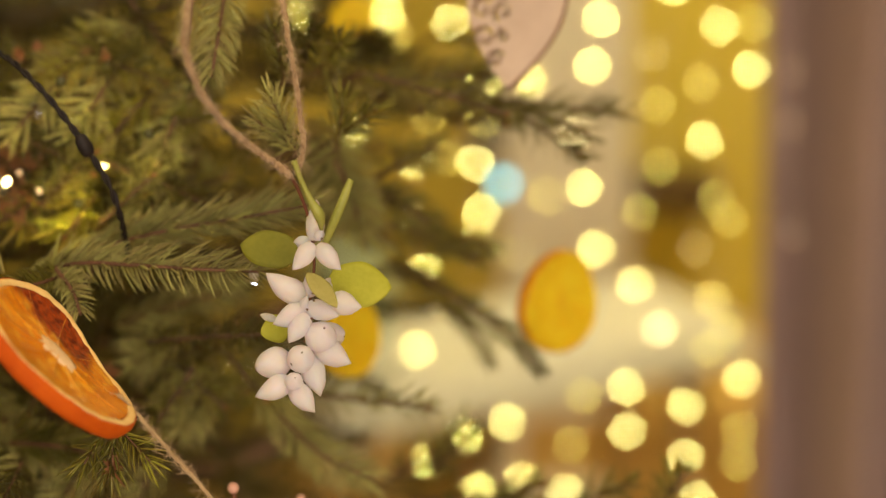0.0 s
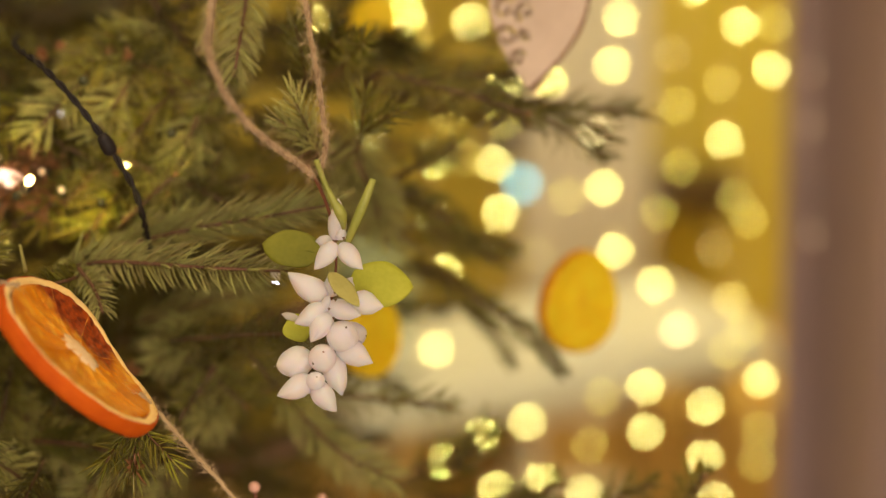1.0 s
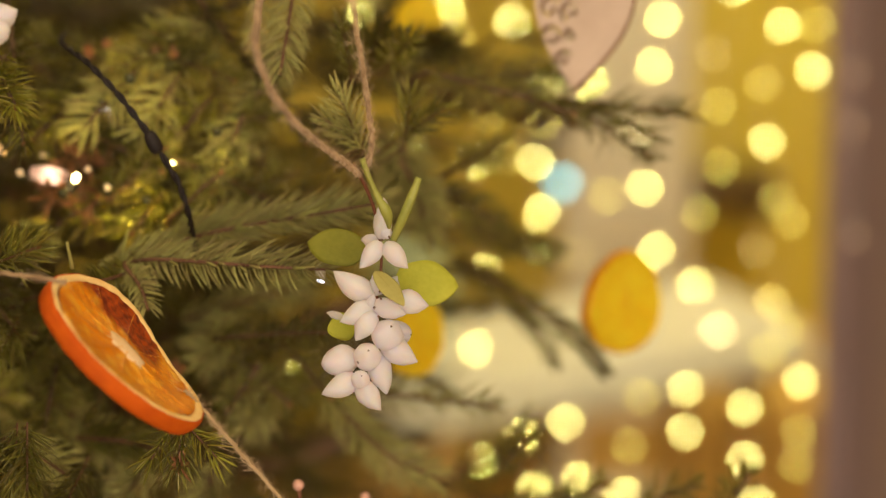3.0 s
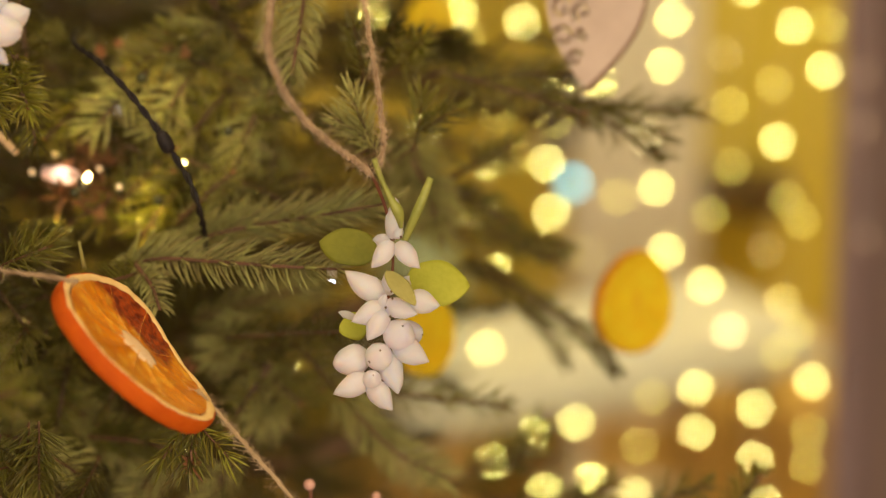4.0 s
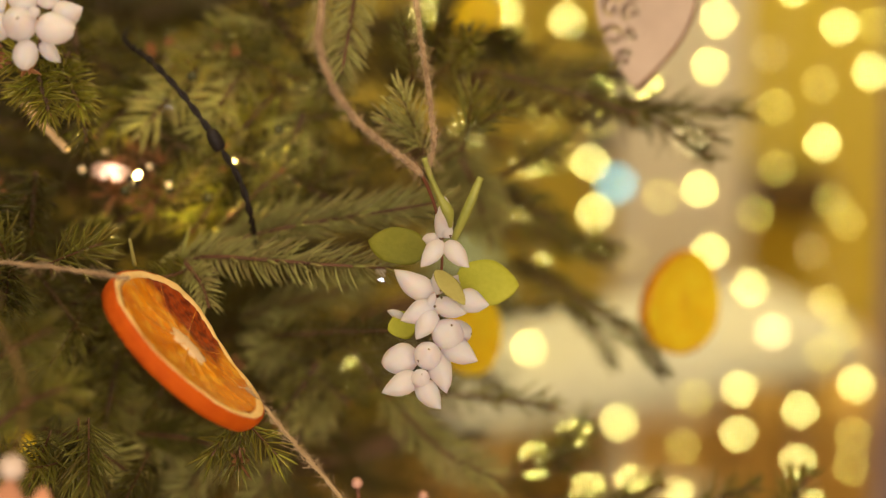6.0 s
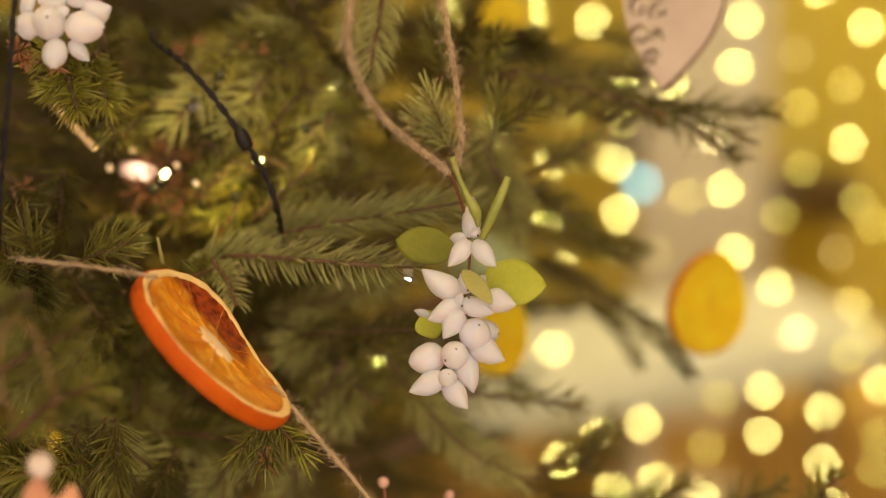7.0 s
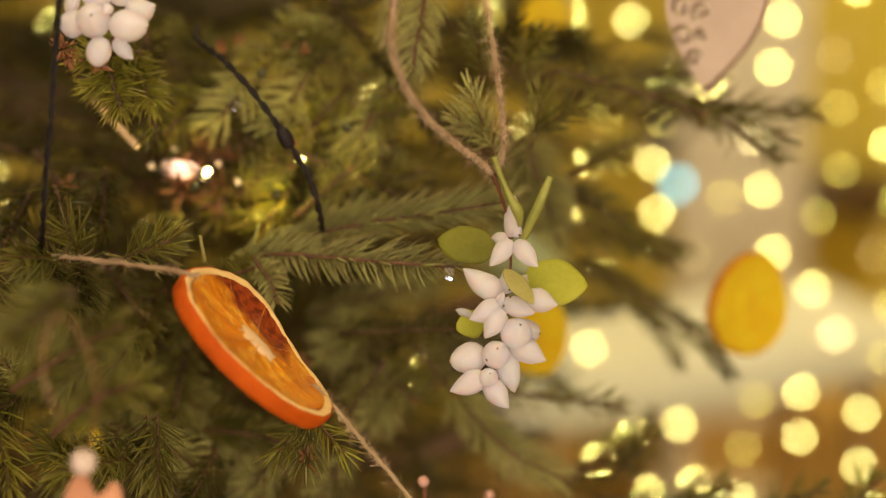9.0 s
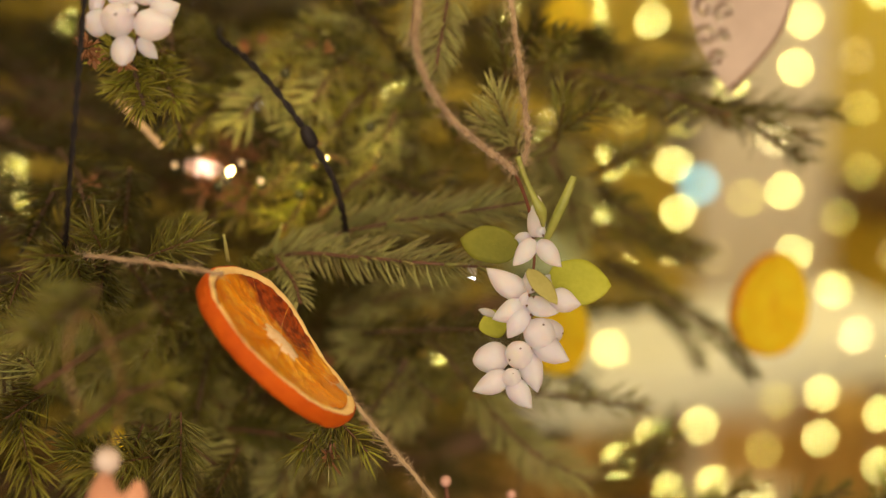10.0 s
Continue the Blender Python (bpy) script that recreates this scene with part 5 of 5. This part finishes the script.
put_berry(bunch, (-0.1552, 0.0651, 0.5640), (-0.1540, 0.0702, 0.5600), 0.0089, 2)
put_berry(bunch, (-0.1500, 0.0662, 0.5660), (-0.1464, 0.0713, 0.5620), 0.0080, 2)
put_berry(bunch, (-0.1512, 0.0629, 0.5580), (-0.1483, 0.0636, 0.5560), 0.0032, 1)
put_berry(bunch, (-0.1435, 0.0639, 0.5660), (-0.1405, 0.0602, 0.5640), 0.0042, 0)


# dried orange slices
def orange_slice(ob, R, thick, dish, flesh, dark, peel=PEEL, pith=PITH, bend=0.0, wave=0.0, seed=0, egg=0.0):
    """Peel, pith ring, ten segments, membranes and core; x, y in the slice's plane, z its face."""
    rng = random.Random(seed)

    def shape(x, y, z):
        a = math.atan2(y, x)
        r = math.hypot(x, y)
        k = 1 + 0.02 * math.sin(3 * a + seed) * r / R
        lift = bend * (y / R) * abs(y / R) * R + wave * R * math.sin(2.2 * x / R + 0.5) * (max(y, 0) / R) ** 1.5
        return (x * k, y * k * (1 - egg * x / R), z + lift)

    def lathe(name, prof, mat, seg=72, bumpy=0.0):
        verts, faces = [], []
        for r, zz in prof:
            for k in range(seg):
                a = 2 * math.pi * k / seg
                rr = r * (1 + bumpy * noise.noise(Vector((math.cos(a) * 5, math.sin(a) * 5, zz * 300 + seed))))
                verts.append(shape(rr * math.cos(a), rr * math.sin(a), zz + bumpy * R * 0.6 * noise.noise(Vector((math.cos(a) * 7, math.sin(a) * 7, r * 400 + seed + 9)))))
        for i in range(len(prof) - 1):
            for k in range(seg):
                a, b = i * seg + k, i * seg + (k + 1) % seg
                faces.append((a, b, b + seg, a + seg))
        return mesh_of(name, verts, faces, mat)

    h = thick / 2
    part("peel", lathe("peel", [(R * 0.80, -h), (R * 0.93, -h * 1.02), (R * 0.985, -h * 0.85), (R, -h * 0.3), (R, h * 0.4), (R * 0.99, h * 0.86), (R * 0.965, h * 1.0)], peel, 96, 0.012), ob)
    part("pith", lathe("pith", [(R * 0.967, h * 0.99), (R * 0.95, h * 1.06), (R * 0.92, h * 1.05), (R * 0.89, h * 0.9), (R * 0.872, h * 0.5), (R * 0.87, -h * 0.9)], pith, 96, 0.022), ob, label="pale cream pith ring")
    n = 10
    for i in range(n):
        a0 = 2 * math.pi * i / n + 0.004 + rng.uniform(-0.002, 0.002)
        a1 = 2 * math.pi * (i + 1) / n - 0.004 + rng.uniform(-0.002, 0.002)
        verts, faces, rings, seg = [], [], 20, 16
        for side in (1, -1):
            for q in range(rings + 1):
                r = R * (0.10 + 0.775 * q / rings)
                for k in range(seg + 1):
                    c = k / seg
                    a = a0 + (a1 - a0) * c
                    edge = (4 * c * (1 - c)) ** 0.6
                    sink = dish * h * math.sin(math.pi * min(q / rings * 0.93 + 0.12, 1)) ** 0.8 * (0.72 + 0.28 * edge)
                    rough = h * 0.15 * noise.noise(Vector((r * 520 * math.cos(a), r * 520 * math.sin(a), seed + side)))
                    verts.append(shape(r * math.cos(a), r * math.sin(a), side * (h * 0.9 - sink) + rough))
        ofs = (rings + 1) * (seg + 1)
        for q in range(rings):
            for k in range(seg):
                v = q * (seg + 1) + k
                faces.append((v, v + seg + 1, v + seg + 2, v + 1))
                faces.append((ofs + v, ofs + v + 1, ofs + v + seg + 2, ofs + v + seg + 1))
        me = mesh_of("segment", verts, faces, dark)
        if dark is not flesh:
            redness = me.attributes.new("redness", "FLOAT", "POINT")
            for v in me.vertices:
                x, y, _ = v.co
                rag = 0.14 * noise.noise(Vector((x * 160, y * 160, seed))) + 0.08 * noise.noise(Vector((x * 420, y * 420, seed)))
                redness.data[v.index].value = min(max((y / R - 0.24 - rag) / 0.16, 0), 1) * min(max((0.36 + rag - x / R) / 0.2, 0), 1)
        part("segment", me, ob)
        a = 2 * math.pi * i / n
        verts, faces = [], []
        for q in range(9):
            r = R * (0.10 + 0.77 * q / 8)
            zz = h * 0.90 - dish * h * 0.75 * math.sin(math.pi * min(q / 8 * 0.93 + 0.1, 1))
            for da, dz in ((-0.0004, -0.6 * h), (-0.00014, 0), (0.00014, 0), (0.0004, -0.6 * h)):
                verts.append(shape(r * math.cos(a) - da * math.sin(a), r * math.sin(a) + da * math.cos(a), zz + dz))
        for q in range(8):
            for k in range(3):
                v = q * 4 + k
                faces.append((v, v + 4, v + 5, v + 1))
        part("membrane", mesh_of("membrane", verts, faces, MEMBRANE if pith is PITH else flesh), ob)
    verts, faces = [], []
    bm = bmesh.new()
    bmesh.ops.create_uvsphere(bm, u_segments=16, v_segments=10, radius=1)
    for v in bm.verts:
        k = 1 + 0.45 * noise.noise(v.co * 2.2 + Vector((seed, 0, 0)))
        v.co = Vector(shape(v.co.x * R * 0.25 * k, v.co.y * R * 0.17 * k, h * 0.42 + v.co.z * h * 0.40))
    part("core", bm_mesh("core", bm, CORE if pith is PITH else flesh), ob, label="dried core")


def slice_pose(centre, long_way, face_way):
    """Axes: x along the long way, z out of the face."""
    x = heading(long_way)
    n = heading(face_way)
    n = (n - x * n.dot(x)).normalized()
    return Matrix((x, n.cross(x), n)).transposed()


slice_near = thing("orange_slice", spot((-0.1089, -0.0302, 0.5700)), "dried orange slice with bright peel strung on jute", "ornament", "dried citrus slices", slice_pose(None, (0.705, -0.709, 0.0), (0.69, 0.70, -0.155)))
orange_slice(slice_near, 0.0290, 0.0055, 0.60, FLESH, FLESH_RED, wave=-0.13, seed=2)
thread = thing("jute_thread", spot((-0.0898, -0.0442, 0.5745)), "fuzzy jute thread holding the dried orange slice", "twine")
twine(thread, [(-0.0926, -0.0413, 0.5793), (-0.0859, -0.0491, 0.5820), (-0.0779, -0.0593, 0.5860), (-0.0699, -0.0690, 0.5900), (-0.0618, -0.0795, 0.5940), (-0.0536, -0.0881, 0.5980)], 0.00050, 620, 7, "twine", JUTE_PALE)
thread_up = thing("jute_thread", spot((-0.1438, -0.0076, 0.5496)), "thin jute thread running from the dried orange slice into the tree", "twine")
twine(thread_up, [(-0.1217, -0.0103, 0.5536), (-0.1318, -0.0087, 0.5527), (-0.1450, -0.0073, 0.5545), (-0.1617, -0.0062, 0.5630), (-0.1794, -0.0063, 0.5966)], 0.0006, 160, 8)

slice_far = thing("orange_slice", spot((0.0453, -0.0200, 0.8000)), "amber dried citrus slice hanging at a twig tip", "ornament", "dried citrus slices", slice_pose(None, (0.16, 0.98, 0.0), (0.68, 0.0, -0.72)))
orange_slice(slice_far, 0.0204, 0.0048, 0.25, FLESH_AMBER, FLESH_AMBER, peel=FLESH, pith=FLESH_AMBER, seed=5, egg=0.24)
slice_mid = thing("orange_slice", spot((-0.0360, -0.0353, 0.8000)), "amber dried citrus slice hanging among the twigs", "ornament", "dried citrus slices", slice_pose(None, (0.1, 0.99, 0.0), (0.80, 0.05, -0.60)))
orange_slice(slice_mid, 0.0160, 0.0045, 0.25, FLESH_AMBER, FLESH_AMBER, peel=FLESH_AMBER, pith=FLESH_AMBER, seed=8)
slice_low = thing("orange_slice", spot((-0.2064, -0.0798, 0.7400)), "amber dried citrus slice hidden behind fir needles", "ornament", "dried citrus slices", slice_pose(None, (0.1, 0.99, 0.0), (0.5, 0.05, -0.85)))
orange_slice(slice_low, 0.0120, 0.0040, 0.25, FLESH_AMBER, FLESH_AMBER, peel=FLESH_AMBER, pith=FLESH_AMBER, seed=11)
slice_top = thing("orange_slice", spot((-0.0394, 0.1011, 0.9000)), "amber dried citrus slice deep among the twigs", "ornament", "dried citrus slices", slice_pose(None, (0.1, 0.99, 0.0), (0.45, 0.05, -0.90)))
orange_slice(slice_top, 0.0112, 0.0040, 0.25, FLESH_AMBER, FLESH_AMBER, peel=FLESH_AMBER, pith=FLESH_AMBER, seed=9)

# half-pierced wooden heart
heart = thing("wooden_heart", spot((0.0236, 0.0561, 0.7200)), "pale pink wooden heart with pierced scrollwork on one half", "ornament", turn=slice_pose(None, (1, -0.10, -0.25), (-0.28, 0.05, -1)))


HW, HH = 0.0176, 0.0330


def heart_half(sgn):
    """One half of the outline, from the tip up over the lobe to the cleft."""
    ring = []
    for k in range(15):
        q = k / 14
        ring.append(Vector((sgn * HW * math.sin(math.pi / 2 * q) ** 0.92, HH * q, 0)))
    for k in range(1, 17):
        a = math.pi * k / 16
        ring.append(Vector((sgn * (HW / 2 + HW / 2 * math.cos(a)), HH + HW * 0.62 * math.sin(a) - 0.002 * (k / 16) ** 4, 0)))
    return ring


def plate(name, ring, mat, edge_mat, thick=0.0055):
    bm = bmesh.new()
    vs = [bm.verts.new(p) for p in ring]
    face = bm.faces.new(vs)
    got = bmesh.ops.extrude_face_region(bm, geom=[face])
    bmesh.ops.translate(bm, vec=(0, 0, thick), verts=[v for v in got["geom"] if isinstance(v, bmesh.types.BMVert)])
    bmesh.ops.recalc_face_normals(bm, faces=bm.faces[:])
    for f in bm.faces:
        if abs(f.normal.z) < 0.5:
            f.material_index = 1
    me = bm_mesh(name, bm, mat, False)
    me.materials.append(edge_mat)
    return me


part("solid_half", plate("solid_half", heart_half(1), PAINTED_WOOD, EDGE_WOOD), heart)


def scroll_cutters():
    """Curled strips to be cut out of the other half."""
    verts, faces = [], []
    for cx, cy, r, turn, sgn in ((-0.0050, 0.0100, 0.0030, 30, 1), (-0.0098, 0.0175, 0.0042, 200, -1), (-0.0030, 0.0185, 0.0022, 100, 1), (-0.0117, 0.0275, 0.0040, 40, 1), (-0.0042, 0.0270, 0.0036, 250, -1), (-0.0085, 0.0365, 0.0046, 160, 1)):
        at = len(verts)
        n = 22
        for k in range(n + 1):
            q = k / n
            a = radians(turn) + sgn * q * 6.6
            rad = r * (1 - 0.72 * q)
            w = 0.00085 * (1 - 0.35 * q) + 0.0001 * math.sin(9 * q)
            for rr, zz in ((rad - w, -0.002), (rad + w, -0.002), (rad + w, 0.009), (rad - w, 0.009)):
                verts.append((cx + rr * math.cos(a), cy + rr * math.sin(a), zz))
        for k in range(n):
            for e in range(4):
                a, b = at + 4 * k + e, at + 4 * k + (e + 1) % 4
                faces.append((a, b, b + 4, a + 4))
        faces.append((at, at + 3, at + 2, at + 1))
        faces.append(tuple(at + 4 * n + e for e in range(4)))
    bm = bmesh.new()
    me = mesh_of("cutter", verts, faces, EDGE_WOOD, False)
    bm.from_mesh(me)
    bmesh.ops.recalc_face_normals(bm, faces=bm.faces[:])
    bm.to_mesh(me)
    bm.free()
    return me


pierced = part("pierced_half", plate("pierced_half", heart_half(-1), PAINTED_WOOD, EDGE_WOOD), heart, label="half with cut-out scrolls")
cutter = new("cutter", scroll_cutters())
cutter.matrix_world = heart.matrix_world
bpy.context.view_layer.update()
cut = pierced.modifiers.new("cut", "BOOLEAN")
cut.operation, cut.object, cut.solver = "DIFFERENCE", cutter, "EXACT"
done = bpy.data.meshes.new_from_object(pierced.evaluated_get(bpy.context.evaluated_depsgraph_get()))
pierced.modifiers.clear()
pierced.data = done
bpy.data.objects.remove(cutter)
hang = thing("jute_loop", spot((0.0232, 0.0922, 0.6900)), "jute loop from which the wooden heart hangs", "twine")
twine(hang, [(0.0245, 0.0948, 0.6880), (0.0222, 0.1075, 0.6900), (0.0235, 0.1207, 0.7000), (0.0257, 0.1075, 0.6900), (0.0248, 0.0948, 0.6880)], 0.0008, 40, 12)

# felt heart with a bead, low on the tree
felt = thing("felt_ornament", spot((-0.1346, -0.0610, 0.4951)), "salmon felt ornament under a pale wooden bead", "ornament", turn=slice_pose(None, (1, -0.1, 0.1), (0.05, 0.05, -1)))
bm = bmesh.new()
bmesh.ops.create_uvsphere(bm, u_segments=28, v_segments=16, radius=1)
for v in bm.verts:
    x, y, zz = v.co
    dip = 0.6 * math.exp(-((x - 0.1) / 0.3) ** 2) * max(y, 0)
    v.co = Vector((x * (0.0075 + 0.0012 * y), y * 0.012 - dip * 0.012 - 0.0085, zz * 0.0035))
part("body", bm_mesh("body", bm, SALMON), felt)
bead = part("bead", ball_mesh("bead", 0.0033, BEAD, 20), felt, Matrix.Translation(felt.matrix_world.inverted() @ spot((-0.1365, -0.0556, 0.4899))))
loop2 = thing("jute_loop", spot((-0.1427, -0.0263, 0.4995)), "thin orange-brown cord loop carrying a bead ornament", "twine")
twine(loop2, [(-0.1338, -0.0533, 0.4781), (-0.1295, -0.0460, 0.4705), (-0.1277, -0.0363, 0.4667), (-0.1312, -0.0245, 0.4664), (-0.1377, -0.0189, 0.4698), (-0.1401, -0.0248, 0.4655), (-0.1396, -0.0353, 0.4656), (-0.1375, -0.0444, 0.4718)], 0.0002, 30, 15, "cord", CORD, "thin orange-brown cord")


def pink_drop(place, r):
    ob = thing("pink_bead", spot(place), "small pink wooden bead on a wire stalk", "bead", "pink beads")
    part("bead", ball_mesh("bead", r, PINK, 18), ob)
    part("stalk", mesh_of("stalk", *tube([Vector((0, 0, 0)), Vector((0.001, 0.004, -0.02)), Vector((-0.002, 0.02, -0.045))], 0.0006, 6), TWIG_BROWN), ob)


pink_drop((-0.0660, -0.0752, 0.6400), 0.0018)
pink_drop((-0.0467, -0.0823, 0.6688), 0.0016)


# light chain on the tree
SOCKET_GREEN = material("green_plastic_socket", (0.02, 0.024, 0.006), (0.05, 0.055, 0.014), 0.5, 200, 900, 0.1)


def bulb_holder(ob, p, way, lamp):
    """A socket at p with its bulb pointing way; with no way, straight away from the room."""
    way = way or p
    m = Matrix.Translation(ob.matrix_world.inverted() @ spot(p)) @ heading(way).to_track_quat("Z", "Y").to_matrix().to_4x4()
    holder = part("bulb_holder", revolved("bulb_holder", [(0.0012, -0.003), (0.0020, -0.002), (0.0024, 0.0005), (0.0022, 0.003), (0.0016, 0.004)], SOCKET_GREEN if lamp in (BULB_FILL_NEAR, BULB_GLINT) else CABLE, 12), ob, m @ Matrix.Scale(0.75 if lamp in (BULB_FILL_NEAR, BULB_GLINT) else 1.0, 4))
    if lamp:
        part("bulb", revolved("bulb", [(0.0009, 0.004), (0.0012, 0.005), (0.0011, 0.007), (0.0006, 0.008)], lamp, 10), holder, label="glowing warm bulb")


chain = thing("light_chain", spot((-0.1104, 0.0323, 0.6251)), "black twisted cable of a fir tree light chain", "string lights")
path = [(-0.1580, 0.0760, 0.7200), (-0.1445, 0.0650, 0.6520), (-0.1324, 0.0571, 0.6312), (-0.1226, 0.0480, 0.6260), (-0.1153, 0.0392, 0.6246), (-0.1104, 0.0323, 0.6251), (-0.1066, 0.0263, 0.6254), (-0.1025, 0.0186, 0.6278), (-0.1001, 0.0081, 0.6340), (-0.1025, -0.0044, 0.6639)]
part("cable", mesh_of("cable", *plies(local_path(path, chain, 5), 0.00108, 2, 0.012), CABLE), chain)
bulb_holder(chain, (-0.1103, 0.0323, 0.6241), (0.4, -0.8, 0.2), None)
bulb_holder(chain, (-0.1450, 0.0197, 0.6702), (0.3, 0.3, -0.6), BULB_TREE)
bulb_holder(chain, (-0.1195, 0.0271, 0.6925), (0.6, 0.2, -0.5), BULB_TREE)
# Bulbs with no way face off, hidden by their holders: added fill for foliage
bulb_holder(chain, (-0.1211, 0.0250, 0.7124), None, BULB_FILL_NEAR)
bulb_holder(chain, (-0.1241, 0.0544, 0.6600), None, BULB_FILL_NEAR)
bulb_holder(chain, (-0.0968, 0.0379, 0.6695), None, BULB_FILL_NEAR)
bulb_holder(chain, (-0.1453, 0.0167, 0.6580), None, BULB_FILL_NEAR)
bulb_holder(chain, (-0.1204, 0.0149, 0.6723), None, BULB_FILL_NEAR)
# Reflections round the bulb, imitated by five faint bulbs
bulb_holder(chain, (-0.1599, 0.0303, 0.6952), (0.2, 0.1, -1), BULB_GLINT)
bulb_holder(chain, (-0.1694, 0.0236, 0.7049), (0, 0.3, -1), BULB_GLINT)
bulb_holder(chain, (-0.1430, 0.0254, 0.6958), (-0.2, 0.1, -1), BULB_GLINT)
bulb_holder(chain, (-0.1502, 0.0362, 0.7055), (0, 0.1, -1), BULB_GLINT)
bulb_holder(chain, (-0.1357, 0.0182, 0.6860), (0.1, 0.3, -1), BULB_GLINT)
bulb_holder(chain, (-0.1533, -0.0862, 0.7695), None, BULB_FILL_INNER)
bulb_holder(chain, (-0.0837, 0.0259, 0.8364), None, BULB_FILL_INNER)
for place in ((-0.0584, -0.0105, 0.6280), (-0.1468, 0.0487, 0.7351), (-0.2014, -0.0346, 0.7231)):
    spark = thing("led_bulb", spot(place), "tiny cool-white glowing bulb among the needles", "bulb", "cool bulbs")
    part("bulb", ball_mesh("bulb", 0.0007, BULB_COOL, 10), spark, pose(0, 0, 0, ry=20) @ Matrix.Diagonal((1.7, 0.7, 0.65, 1)))
    part("socket", SOCKET, spark, pose(0, 0, -0.001) @ Matrix.Scale(0.6, 4))
# Sleeve with its own bulb, added to imitate a pinkish glow
sleeve = part("sleeve", revolved("sleeve", [(0.0018, 0.0), (0.0030, 0.003), (0.0034, 0.008), (0.0026, 0.012), (0.0024, 0.0118), (0.0031, 0.008), (0.0027, 0.003), (0.0015, 0.0005)], FROSTED, 16), chain,
              Matrix.Translation(chain.matrix_world.inverted() @ spot((-0.1490, 0.0224, 0.6900))) @ heading((-1.0, 0.15, 0.2)).to_track_quat("Z", "Y").to_matrix().to_4x4() @ Matrix.Diagonal((0.9, 0.9, 1.25, 1)), label="frosted pinkish sleeve added to imitate glow by the bulb")
part("bulb", ball_mesh("bulb", 0.0014, BULB_WHITE, 10), sleeve, pose(0, 0, 0.006))
chain_two = thing("light_chain", spot((-0.1642, 0.0331, 0.5478)), "black twisted light cable hanging beside white berries", "string lights")
path = [(-0.1606, 0.0706, 0.5483), (-0.1609, 0.0610, 0.5462), (-0.1613, 0.0485, 0.5451), (-0.1623, 0.0331, 0.5460), (-0.1644, 0.0177, 0.5498), (-0.1673, 0.0021, 0.5575), (-0.1765, -0.0095, 0.5868)]
part("cable", mesh_of("cable", *plies(local_path(path, chain_two, 5), 0.00090, 2, 0.012), CABLE), chain_two)

# floor planks last
plank = box("plank", 0.118, 1.298, 0.02, FLOOR_WOOD, 0.002)
half = box("plank", 0.118, 0.648, 0.02, FLOOR_WOOD, 0.002)
for i in range(int((X1 - X0) / 0.12)):
    y = Y0
    for n in ((1.3, 1.3, 1.3, 1.3) if i % 2 else (0.65, 1.3, 1.3, 1.3, 0.65)):
        part("plank", plank if n > 1 else half, floor, pose(X0 + 0.06 + i * 0.12, y + n / 2, -0.02))
        y += n
